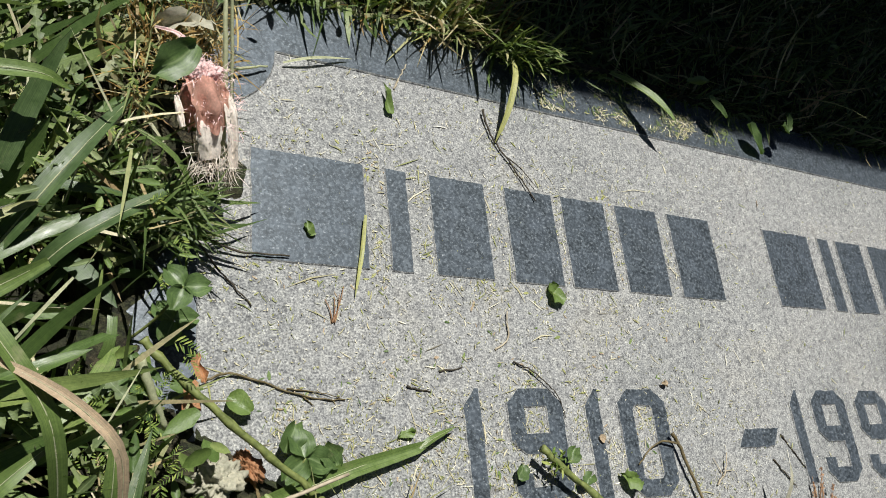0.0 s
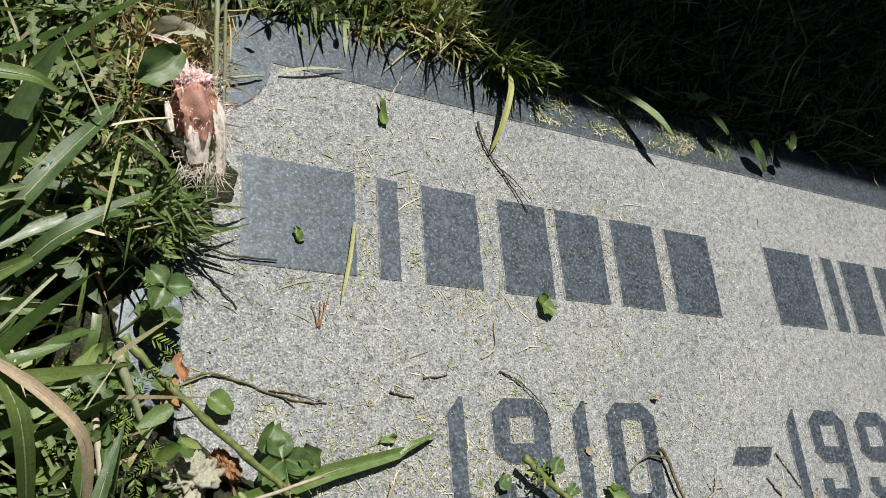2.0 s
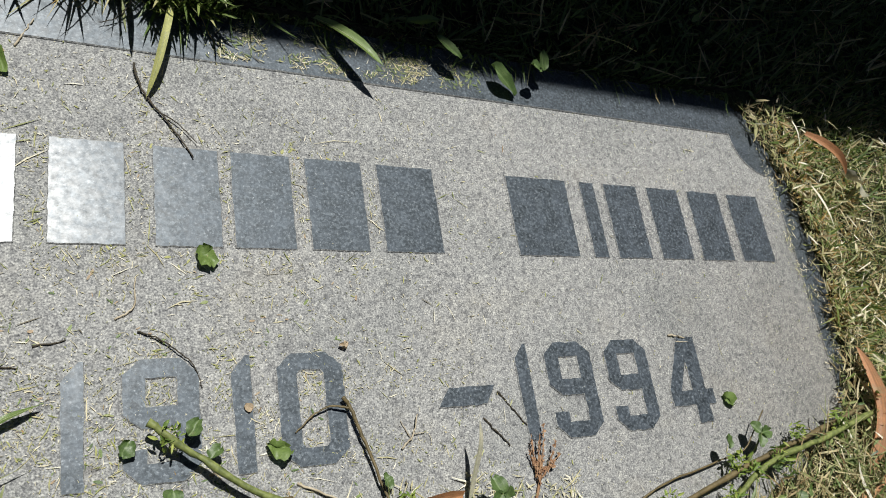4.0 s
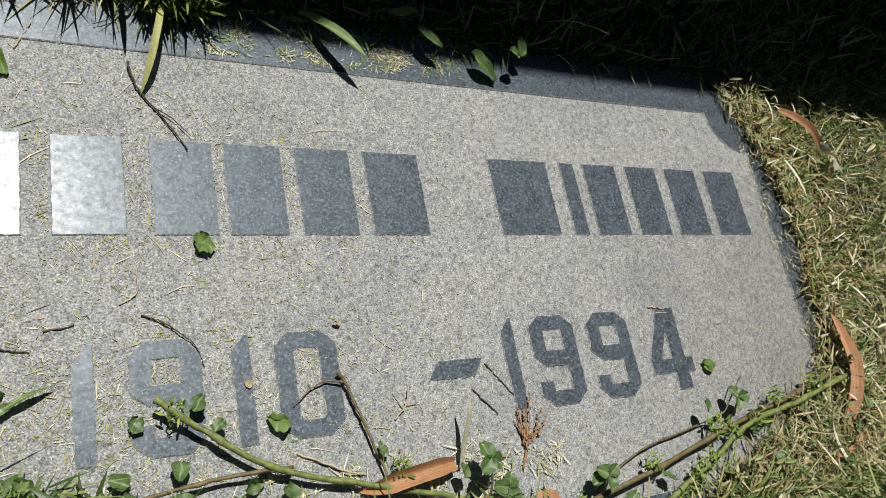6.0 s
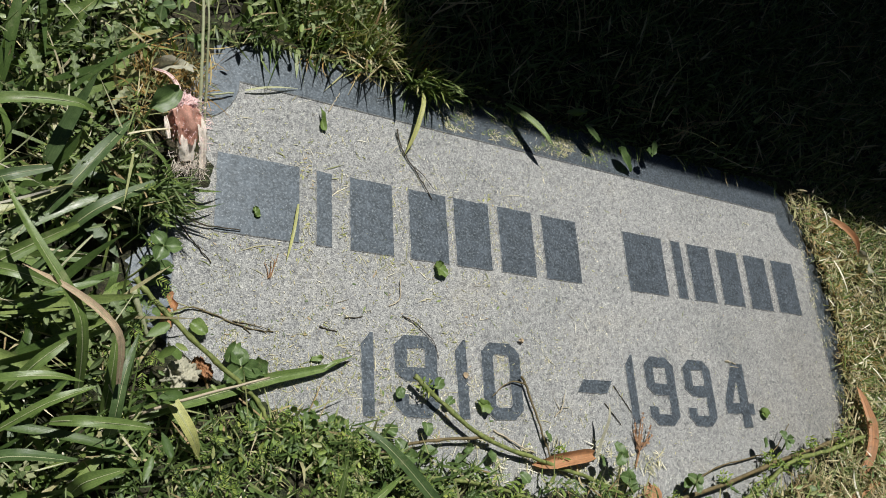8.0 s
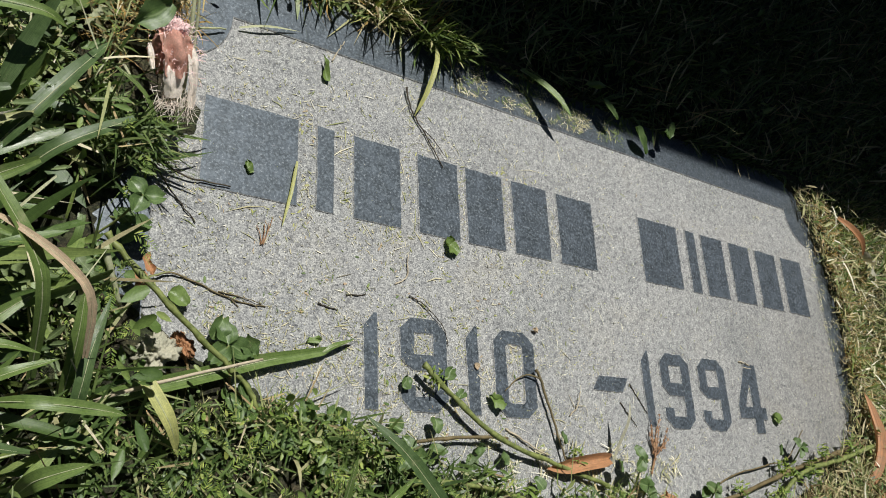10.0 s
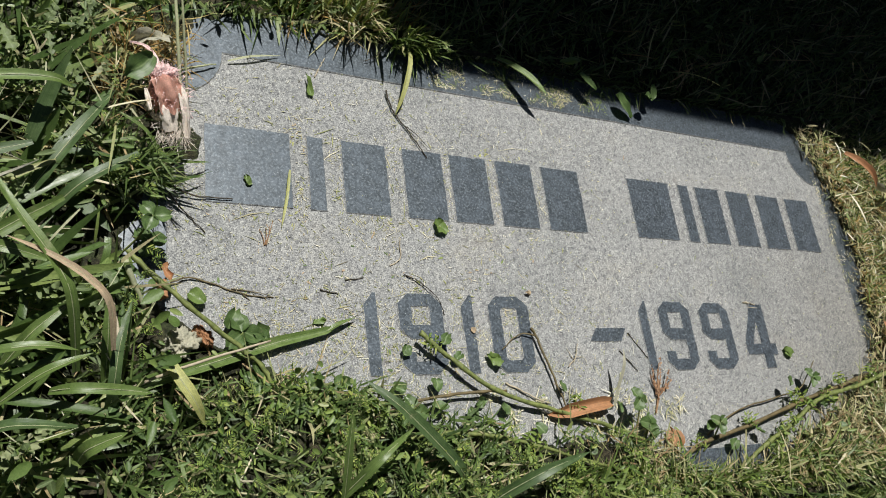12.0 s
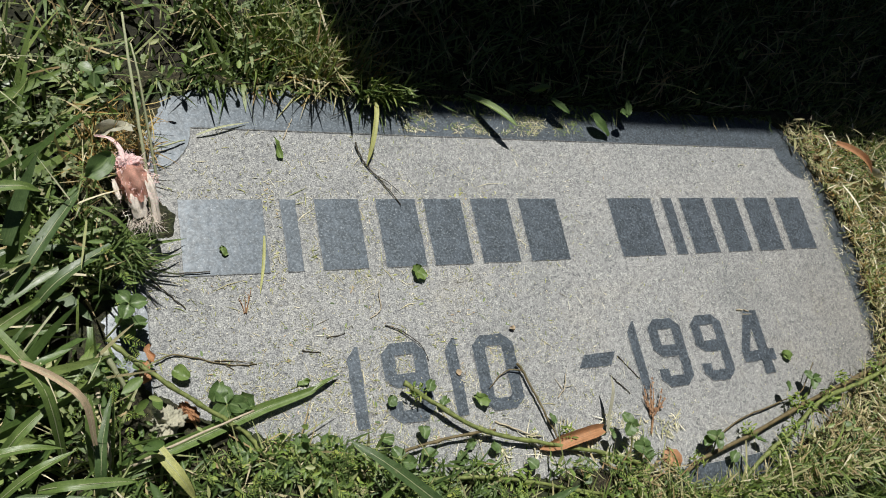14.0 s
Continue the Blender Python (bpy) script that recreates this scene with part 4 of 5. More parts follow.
build_far_lawn()
lawn("lawn_grass", 2400, (-0.50, 0.05, 0.40, 0.72), (0.02, 0.05), (0.002, 0.005), (0.1, 1.2), (0.5, 0.6), M_FINE, "mown green lawn beside the headstone", "grass", seg=3)


# ---- clippings and crumbs on the stone ----
def build_clippings(n, length, wide_range, label, rim=None, material=M_CLIP):
    x, y = rng.uniform(PX0, PX1, n), rng.uniform(PY0, PY1, n)
    line = np.exp(-((y - 0.022) / 0.030) ** 2) + 1.2 * np.exp(-((y + 0.075) / 0.030) ** 2)
    clump = np.array([0.5 + noise.noise(Vector((a * 60, b * 60, 7))) for a, b in zip(x, y)])
    dense = (line * np.exp(-(np.maximum(x - 0.05, 0) / 0.10) ** 2) + 0.16 * np.exp(-((x - 0.02) / 0.15) ** 2) + 0.04) * np.clip(clump * 1.5, 0.1, 1.5)
    if rim:
        x, y = rng.uniform(rim[0], rim[1], n), rng.uniform(rim[2], rim[3], n)
        dense = np.clip(np.array([0.25 + 1.5 * noise.noise(Vector((a * 70, b * 70, 5))) for a, b in zip(x, y)]), 0.03, 1)
    for a, b in BARS:
        dense = np.where((x > a - 0.001) & (x < b + 0.001) & (y > BAR_LOW - 0.001) & (y < BAR_HIGH + 0.001), 0.12 * dense, dense)
    keep = (rng.uniform(0, 1, n) < dense) & (inside(x, y, BARE) | bool(rim))
    x, y = x[keep], y[keep]
    k = len(x)
    z = np.full(k, 0.0003 if rim else RECESS + 0.00015) + rng.uniform(0, 0.0003, k)
    long = rng.exponential(length, k) + length * 0.4
    az = rng.uniform(0, math.tau, k)
    s = np.array([(-0.5, -0.2), (0.0, -1.2), (0.5, -0.3), (0.5, 0.2), (0.0, 1.0), (-0.5, 0.3)])
    wide = rng.uniform(*wide_range, k)
    bend = rng.normal(0, 0.2, k)
    u, w = s[None, :, 0] * long[:, None], s[None, :, 1] * wide[:, None] + bend[:, None] * long[:, None] * (s[None, :, 0] ** 2)
    px, py = x[:, None] + u * np.cos(az)[:, None] - w * np.sin(az)[:, None], y[:, None] + u * np.sin(az)[:, None] + w * np.cos(az)[:, None]
    pz = np.repeat(z[:, None], 6, 1) + rng.uniform(0, 0.0004, (k, 6))
    i = np.arange(k)[:, None] * 6
    faces = np.concatenate([i + np.array([[0, 1, 4, 5]]), i + np.array([[1, 2, 3, 4]])])
    mesh = from_arrays("grass_clippings", np.stack([px, py, pz], -1).reshape(-1, 3), [faces])
    tagged(link_mesh("grass_clippings", mesh, material), label, "clippings", kind="stuff")


build_clippings(46000, 0.0007, (0.00008, 0.0002), "pale dust of grass clippings strewn over the stone")
build_clippings(1600, 0.0010, (0.00008, 0.0003), "pale grass clippings on the stone's back rim", (0.085, 0.225, 0.096, 0.118))
build_clippings(2200, 0.0018, (0.00008, 0.0003), "pale and green grass litter in clumps on the stone's back rim", (0.092, 0.215, 0.0965, 0.119))
build_clippings(1000, 0.0022, (0.00008, 0.0003), "pale grass clippings on the stone's side rim", (0.4615, 0.482, -0.09, 0.085))
build_clippings(1300, 0.0035, (0.00012, 0.0004), "pale straw litter beside the creeping stems", (0.09, 0.25, -0.135, -0.106))
build_clippings(1700, 0.0040, (0.00012, 0.0003), "longer dry grass clippings lying on the stone")
build_clippings(7500, 0.0018, (0.00010, 0.00026), "dry yellowish grass clippings strewn over the stone")
build_clippings(5000, 0.0014, (0.00010, 0.00030), "yellow-green grass clippings caught between the raised characters", material=M_YELLOW)
build_clippings(1500, 0.0016, (0.00012, 0.00034), "brown grass clippings caught between the raised characters", material=M_DRY)


def build_crumbs(n, box, size, material, label, flat=RECESS):
    """Crumbled bits of leaf lying flat on the stone."""
    x, y = rng.uniform(box[0], box[1], n), rng.uniform(box[2], box[3], n)
    keep = np.array([noise.noise(Vector((a * 45, b * 45, 21))) for a, b in zip(x, y)]) > 0.0
    for a, b in BARS:
        keep &= ~((x > a) & (x < b) & (y > BAR_LOW) & (y < BAR_HIGH))
    x, y = x[keep], y[keep]
    k = len(x)
    leaf_scatter("leaf_crumbs", np.stack([x, y, np.full(k, flat)], -1), rng.uniform(0, math.tau, k), rng.normal(0, 0.25, k), rng.uniform(*size, k), rng.uniform(0.15, 0.5, k), material, label, "leaf crumbs", flat)


build_crumbs(230, (-0.06, 0.15, -0.12, -0.02), (0.0012, 0.0038), M_WEED, "green leaf crumbs strewn among the engraved years")
build_crumbs(300, (-0.06, 0.15, -0.12, 0.06), (0.0010, 0.0032), M_TAN, "brown leaf crumbs strewn on the stone")
build_crumbs(300, (-0.06, 0.16, -0.01, 0.06), (0.0010, 0.0032), M_YELLOW, "yellow-green leaf crumbs strewn between the characters")
build_crumbs(500, (0.09, 0.24, 0.098, 0.117), (0.0012, 0.0045), M_HAIRY, "grey-green leaf crumbs on the stone's back rim", 0.0002)


# ---- single blades and stalks ----
def lone_blade(points, width, label, material=M_BROAD, **more):
    """A single blade: its leaf and the pale rib along its middle."""
    ob = thing("grass_blade", label, "grass blade", "single blades round the stone")
    blade("leaf_blade", points, width, material, ob, **more)
    line = smooth_line(points, 14)
    rib = [tuple(p + (0, 0, 0.00005)) for p in line[:-1:3]]
    tube("midrib", rib, width * 0.045, width * 0.015, M_PALEGREEN, ob, "pale rib along the blade", 5)
    return ob


lone_blade([(-0.110, -0.106, 0.004), (-0.094, -0.100, 0.010), (-0.077, -0.094, 0.010), (-0.052, -0.086, 0.006), (-0.028, -0.078, 0.004), (0.001, -0.071, 0.003), (0.008, -0.068, 0.003)], 0.0068, "long green blade reaching over the stone's corner", fold=0.5)
lone_blade([(0.003, -0.0705, 0.003), (0.010, -0.067, 0.004), (0.020, -0.063, 0.003)], 0.0030, "curled green blade tip over the stone", turn=0.8)
lone_blade([(0.072, -0.152, 0.006), (0.065, -0.146, 0.015), (0.032, -0.120, 0.030), (0.011, -0.102, 0.028)], 0.0068, "broad dark green blade leaning over the front rim", M_DARKBLADE, fold=0.35)
lone_blade([(0.082, -0.170, 0.0), (0.090, -0.163, 0.015), (0.109, -0.154, 0.030), (0.141, -0.146, 0.030)], 0.0068, "broad dark green blade in front of the stone", M_DARKBLADE, fold=0.35)
lone_blade([(0.004, -0.166, 0.0), (0.001, -0.156, 0.015), (-0.003, -0.138, 0.035), (-0.005, -0.120, 0.050)], 0.0045, "upright green blade in front of the stone")
lone_blade([(-0.004, -0.160, 0.005), (0.003, -0.152, 0.020), (0.013, -0.141, 0.035), (0.035, -0.127, 0.030)], 0.0052, "grey-green blade in front of the stone")
lone_blade([(-0.080, -0.088, 0.020), (-0.079, -0.094, 0.025), (-0.070, -0.108, 0.025), (-0.062, -0.119, 0.012)], 0.0058, "yellow-green blade bent down beside the stone", M_YELLOW)
lone_blade([(-0.106, -0.100, 0.020), (-0.107, -0.085, 0.040), (-0.108, -0.069, 0.050)], 0.005, "upright green blade beside the stone")
lone_blade([(-0.128, -0.106, 0.040), (-0.118, -0.107, 0.050), (-0.100, -0.108, 0.048), (-0.090, -0.109, 0.045)], 0.0045, "green blade lying across the lawn")
lone_blade([(-0.116, -0.132, 0.025), (-0.113, -0.129, 0.040), (-0.100, -0.125, 0.050)], 0.0065, "short broad green blade in the lawn")
for points, width, material, blunt in (
        ([(-0.185, 0.015, 0.030), (-0.163, 0.024, 0.050), (-0.135, 0.029, 0.052), (-0.124, 0.029, 0.046)], 0.0052, M_BROAD, False),
        ([(-0.140, -0.016, 0.026), (-0.131, -0.003, 0.034), (-0.118, 0.018, 0.037), (-0.1055, 0.0399, 0.031)], 0.0070, M_DARKBLADE, False),
        ([(-0.130, -0.020, 0.020), (-0.118, -0.011, 0.034), (-0.095, 0.006, 0.034)], 0.0062, M_DARKBLADE, True),
        ([(-0.165, -0.052, 0.025), (-0.152, -0.041, 0.038), (-0.126, -0.022, 0.040)], 0.0062, M_BROAD, True),
        ([(-0.118, -0.096, 0.030), (-0.122, -0.076, 0.060), (-0.128, -0.063, 0.068), (-0.144, -0.041, 0.072), (-0.157, -0.019, 0.070)], 0.0048, M_BROAD, False),
        ([(-0.174, -0.014, 0.030), (-0.158, -0.010, 0.048), (-0.139, -0.002, 0.049)], 0.0052, M_DARKBLADE, True),
        ([(-0.165, -0.044, 0.025), (-0.151, -0.047, 0.044), (-0.131, -0.052, 0.044)], 0.0050, M_BROAD, True),
        ([(-0.145, -0.095, 0.035), (-0.135, -0.084, 0.048), (-0.122, -0.072, 0.050)], 0.0050, M_BROAD, False),
        ([(-0.160, -0.092, 0.035), (-0.145, -0.091, 0.048), (-0.130, -0.090, 0.050), (-0.118, -0.091, 0.046)], 0.0040, M_BROAD, False),
        ([(-0.145, -0.108, 0.030), (-0.130, -0.100, 0.048), (-0.113, -0.093, 0.050)], 0.0042, M_BROAD, False),
        ([(-0.155, -0.122, 0.030), (-0.140, -0.120, 0.048), (-0.118, -0.122, 0.050)], 0.0058, M_DARKBLADE, True),
        ([(-0.104, -0.112, 0.012), (-0.104, -0.106, 0.034), (-0.103, -0.090, 0.042), (-0.098, -0.068, 0.042)], 0.0050, M_DARKBLADE, False)):
    lone_blade(points, width, "broad green blade in the lawn beside the stone", material, fold=0.3, turn=rng.normal(0, 0.35), blunt=blunt)
lone_blade([(-0.106, -0.092, 0.050), (-0.109, -0.078, 0.066), (-0.117, -0.069, 0.070), (-0.130, -0.060, 0.070), (-0.146, -0.052, 0.068)], 0.0030, "brown-tipped dry blade curling over the lawn", M_TAN, fold=0.6)
lone_blade([(0.070, 0.115, 0.010), (0.067, 0.100, 0.014), (0.063, 0.082, 0.009), (0.059, 0.069, 0.0012)], 0.0034, "yellow-green blade hanging over the back rim", M_YELLOW)
lone_blade([(-0.012, 0.022, 0.003), (-0.014, 0.006, 0.0015), (-0.018, -0.013, 0.001)], 0.0018, "thin yellowish blade lying on the stone", M_YELLOW)
lone_blade([(0.141, 0.126, 0.004), (0.150, 0.115, 0.012), (0.160, 0.103, 0.017), (0.1690, 0.0930, 0.018)], 0.0062, "pale-edged green blade leaning over the back rim", M_WEED, fold=0.5)
lone_blade([(0.052, 0.128, 0.0), (0.0518, 0.118, 0.018), (0.0509, 0.1033, 0.030)], 0.0030, "thin green blade standing at the back rim", M_FINE)
lone_blade([(-0.110, 0.016, 0.022), (-0.092, 0.021, 0.020), (-0.075, 0.016, 0.012), (-0.055, 0.021, 0.004)], 0.0024, "thin green blade reaching on to the stone")
lone_blade([(-0.105, 0.030, 0.030), (-0.090, 0.022, 0.026), (-0.076, 0.008, 0.012), (-0.058, 0.012, 0.004)], 0.0020, "thin green blade reaching on to the stone")


def lone_stalk(points, r, label, material=M_STRAW):
    ob = tube("stalk", points, r, r * 0.6, material, None, label, 6, 0.0001)
    return tagged(ob, label, "stalk", "single stalks round the stone")


lone_stalk([(-0.071, 0.022, 0.004), (-0.074, 0.037, 0.022), (-0.079, 0.068, 0.044), (-0.083, 0.100, 0.056), (-0.085, 0.125, 0.060)], 0.0011, "long pale green grass stalk leaning over the stone's corner", M_PALEGREEN)
lone_stalk([(-0.069, 0.050, 0.014), (-0.073, 0.070, 0.030), (-0.078, 0.096, 0.048), (-0.081, 0.112, 0.052)], 0.0008, "thin pale grass stalk leaning over the stone's corner", M_PALEGREEN)
lone_stalk([(-0.096, -0.101, 0.008), (-0.087, -0.097, 0.015), (-0.065, -0.090, 0.020), (-0.032, -0.080, 0.018)], 0.0010, "pale dry stalk lying over the stone's corner")
lone_stalk([(-0.100, -0.046, 0.030), (-0.096, -0.054, 0.026), (-0.090, -0.064, 0.018)], 0.0017, "thick pale green stalk beside the stone", M_PALEGREEN)
lone_stalk([(-0.104, -0.060, 0.018), (-0.100, -0.082, 0.018), (-0.099, -0.100, 0.012)], 0.0012, "dry greyish stalk in the lawn")
lone_blade([(0.188, -0.118, 0.002), (0.189, -0.107, 0.008), (0.190, -0.095, 0.016), (0.190, -0.085, 0.019)], 0.0026, "pale splintered straw standing on the stone's rim", M_PALE, fold=0.7)


lone_stalk([(-0.070, 0.076, 0.003), (-0.060, 0.080, 0.0035), (-0.051, 0.084, 0.002)], 0.0007, "short green stalk lying on the stone's corner", M_PALEGREEN)
lone_blade([(-0.044, 0.088, 0.0012), (-0.035, 0.091, 0.0032), (-0.026, 0.094, 0.0030), (-0.012, 0.098, 0.0012)], 0.0013, "thin pale green blade lying on the back rim", M_PALEGREEN)


# ---- trailing weeds on the stone ----
def runner(points, r0, r1, material, label, leaves=(), buds=()):
    """A creeping stem with its leaves and yellow-green bud clusters."""
    plant = thing("trailing_weed", label, "weed", "trailing weeds on the stone")
    tube("stem", points, r0, r1, material, plant, "", 7, 0.00025, 4)
    for x, y, z, az, size in leaves:
        round_leaf("leaf", (x, y, z), az, rng.uniform(-0.25, 0.35), size * 0.85, size * 0.68, M_CLOVER, plant, crumple=rng.uniform(0.08, 0.2), roll=rng.normal(0, 0.35))
    for x, y, z, r in buds:
        k, r = 44, r * 1.05
        way = rng.normal(0, 1, (k, 3)) * (1, 1, 0.6)
        way /= np.linalg.norm(way, axis=1)[:, None]
        centre = np.array((x, y, z)) + way * r * rng.uniform(0.3, 1, (k, 1))
        ob = leaf_scatter("flower_head", centre, rng.uniform(0, math.tau, k), rng.normal(0, 0.9, k), rng.uniform(0.3, 0.75, k) * r, rng.uniform(0.22, 0.5, k), M_MOSS, "", "")
        ob.parent = plant
    return plant


runner([(0.055, -0.073, 0.009), (0.070, -0.085, 0.008), (0.098, -0.105, 0.007), (0.137, -0.118, 0.005), (0.175, -0.128, 0.004), (0.21, -0.142, 0.004)], 0.0014, 0.0012, M_GREENSTEM,
       "green creeping weed stem lying across the stone",
       [(0.050, -0.078, 0.003, 2.6, 0.009), (0.070, -0.079, 0.006, -0.6, 0.009), (0.077, -0.088, 0.005, -0.9, 0.008), (0.064, -0.098, 0.004, 3.0, 0.010),
        (0.104, -0.112, 0.004, -2.6, 0.011), (0.150, -0.108, 0.005, 0.2, 0.008), (0.186, -0.123, 0.010, 0.6, 0.010), (0.205, -0.138, 0.009, -1.2, 0.011)],
       [(0.062, -0.078, 0.008, 0.006), (0.157, -0.114, 0.006, 0.006)])
runner([(0.028, -0.120, 0.004), (0.041, -0.112, 0.005), (0.073, -0.107, 0.005), (0.108, -0.1065, 0.006)], 0.0010, 0.0008, M_BROWNSTEM,
       "brown creeping weed stem lying on the stone",
       [(0.045, -0.104, 0.004, 1.2, 0.010), (0.060, -0.113, 0.004, -2.0, 0.011), (0.088, -0.112, 0.003, -1.4, 0.010)])
runner([(-0.098, -0.038, 0.022), (-0.091, -0.046, 0.022), (-0.074, -0.061, 0.020), (-0.055, -0.075, 0.015), (-0.035, -0.090, 0.010), (-0.022, -0.103, 0.007), (0.030, -0.111, 0.006), (0.055, -0.114, 0.004)],
       0.0013, 0.0010, M_GREENSTEM, "thick green creeping weed stem round the stone's corner",
       [(-0.050, -0.071, 0.006, -0.4, 0.014), (-0.042, -0.077, 0.006, -1.2, 0.013), (-0.030, -0.076, 0.005, 0.7, 0.012), (-0.036, -0.097, 0.009, 0.3, 0.012), (-0.006, -0.103, 0.010, 0.4, 0.011),
        (0.004, -0.102, 0.008, -0.6, 0.010), (0.012, -0.101, 0.007, 0.9, 0.009), (-0.015, -0.108, 0.008, 2.4, 0.011), (0.016, -0.116, 0.006, 3.0, 0.012)],
       [(-0.018, -0.098, 0.010, 0.006), (0.0, -0.117, 0.008, 0.008), (0.022, -0.117, 0.008, 0.008)])
runner([(0.040, -0.131, 0.006), (0.053, -0.128, 0.008), (0.091, -0.131, 0.009), (0.130, -0.141, 0.008), (0.190, -0.159, 0.006), (0.27, -0.178, 0.004)], 0.0013, 0.0009, M_GREENSTEM,
       "olive creeping weed stem along the stone's front rim",
       [(0.084, -0.123, 0.006, 0.2, 0.010), (0.095, -0.138, 0.006, 1.4, 0.010), (0.130, -0.132, 0.006, 0.6, 0.010), (0.160, -0.146, 0.006, -0.4, 0.009)],
       [(0.070, -0.137, 0.008, 0.008), (0.120, -0.136, 0.008, 0.007), (0.145, -0.152, 0.008, 0.007)])
runner([(0.215, -0.166, 0.004), (0.247, -0.147, 0.006), (0.302, -0.136, 0.006), (0.360, -0.122, 0.006), (0.420, -0.110, 0.007), (0.480, -0.097, 0.008)], 0.0012, 0.0015, M_BROWNSTEM,
       "brown-green creeping weed stem over the stone's corner",
       [(0.268, -0.136, 0.008, 0.4, 0.010), (0.262, -0.133, 0.010, 2.2, 0.009), (0.278, -0.150, 0.005, -1.0, 0.011), (0.325, -0.140, 0.006, -2.2, 0.012), (0.345, -0.112, 0.012, 0.5, 0.010), (0.380, -0.124, 0.006, -1.2, 0.012)],
       [(0.300, -0.133, 0.007, 0.006), (0.352, -0.119, 0.008, 0.008), (0.366, -0.124, 0.008, 0.007), (0.405, -0.109, 0.010, 0.007), (0.248, -0.144, 0.007, 0.006)])
runner([(0.275, -0.172, 0.003), (0.297, -0.155, 0.008), (0.337, -0.139, 0.009), (0.375, -0.122, 0.010), (0.420, -0.114, 0.012), (0.472, -0.103, 0.014)], 0.0013, 0.0016, M_GREENSTEM,
       "yellow-green creeping weed stem over the stone's corner",
       [(0.312, -0.143, 0.008, 1.0, 0.010), (0.330, -0.150, 0.004, -0.6, 0.011), (0.395, -0.120, 0.008, -1.0, 0.010)],
       [(0.330, -0.142, 0.009, 0.007), (0.340, -0.136, 0.010, 0.007), (0.385, -0.119, 0.011, 0.007), (0.440, -0.106, 0.012, 0.008), (0.320, -0.152, 0.006, 0.008)])


# ---- clover and round leaves ----
def clover(base, top, size, az, label, droop=0.2):
    plant = thing("clover", label, "clover", "clover round the stone")
    tube("stalk", [base, ((base[0] + top[0]) / 2 + 0.002, (base[1] + top[1]) / 2, (base[2] + top[2]) / 2), top], 0.0006, 0.0005, M_GREENSTEM, plant)
    for k in range(3):
        round_leaf("leaflet", top, az + k * math.tau / 3, rng.normal(-droop, 0.2), size, size * 0.9, M_CLOVER, plant, notch=0.1)
    return plant


for base, top, size, az in (((-0.098, -0.020, -0.005), (-0.087, -0.028, 0.010), 0.009, 4.9),
                            
                            ((0.198, -0.140, 0.0), (0.196, -0.117, 0.018), 0.009, 0.2), ((0.200, -0.148, 0.0), (0.207, -0.131, 0.010), 0.009, 1.4), ((0.258, -0.150, 0.0), (0.264, -0.134, 0.014), 0.008, 1.0),
                            ((0.365, -0.122, 0.0), (0.372, -0.106, 0.012), 0.008, 0.6), ((-0.085, 0.130, -0.005), (-0.080, 0.088, 0.036), 0.006, 3.4), ((0.03, -0.130, 0.0), (0.044, -0.116, 0.012), 0.009, 2.4)):
    clover(base, top, size, az, "green clover sprig at the stone's edge")


for base, top, size, az in (((-0.102, -0.034, -0.005), (-0.0880, -0.0230, 0.029), 0.0086, -1.45), ((-0.108, -0.055, 0.0), (-0.102, -0.050, 0.026), 0.007, 2.0),
                            ((-0.052, -0.085, 0.002), (-0.043, -0.073, 0.008), 0.011, 0.3), ((-0.046, -0.102, 0.002), (-0.036, -0.099, 0.009), 0.009, 1.0)):
    clover(base, top, size, az, "broad green clover at the stone's corner")


def loose_leaf(place, az, tilt, length, width, material, label, **more):
    ob = round_leaf("fallen_leaf", place, az, tilt, length, width, material, None, label, **more)
    return tagged(ob, label, "leaf", "loose leaves on the stone")


loose_leaf((0.004, 0.074, 0.0), 0.15, 0.4, 0.0125, 0.0042, M_WEED, "small green leaf lying on the stone", notch=0.0, crumple=0.28)
loose_leaf((0.079, -0.001, 0.0005), 3.6, 0.1, 0.009, 0.008, M_WEED, "small ragged green leaf on the stone", crumple=0.35)
loose_leaf((0.363, -0.083, 0.0005), 4.2, 0.15, 0.009, 0.007, M_WEED, "small ragged green leaf on the stone", crumple=0.35)
loose_leaf((0.243, 0.111, 0.010), 4.05, -0.35, 0.022, 0.011, M_CLOVER, "pointed green leaf on the back rim", notch=0.0)
loose_leaf((0.206, 0.120, 0.014), 4.1, -0.1, 0.018, 0.007, M_CLOVER, "pointed green leaf over the back rim", notch=0.0)
loose_leaf((0.188, 0.124, 0.016), 5.0, 0.0, 0.022, 0.006, M_WEED, "narrow yellow-green leaf over the back rim", notch=0.0)
loose_leaf((0.276, 0.111, 0.012), 0.2, 0.5, 0.012, 0.007, M_CLOVER, "small green leaf over the back rim")
loose_leaf((0.272, 0.110, 0.014), 1.6, 0.5, 0.010, 0.007, M_CLOVER, "small green leaf over the back rim")
loose_leaf((-0.067, -0.051, 0.002), 4.0, 0.2, 0.010, 0.008, M_WEED, "small green leaf on the stone")
loose_leaf((0.101, -0.086, 0.001), 4.6, 0.2, 0.010, 0.008, M_WEED, "small ragged green leaf on the stone", crumple=0.35)
loose_leaf((0.096, -0.070, 0.0002), 1.0, 0.1, 0.0038, 0.0036, M_TAN, "tiny brown leaf scrap on the stone")
loose_leaf((0.140, -0.044, 0.0005), 2.0, 0.2, 0.0045, 0.003, M_TAN, "tiny brown leaf scrap on the stone", crumple=0.35)
loose_leaf((0.004, -0.065, 0.0002), 1.5, 0.1, 0.009, 0.004, M_WEED, "thin green scrap on the stone", crumple=0.35)
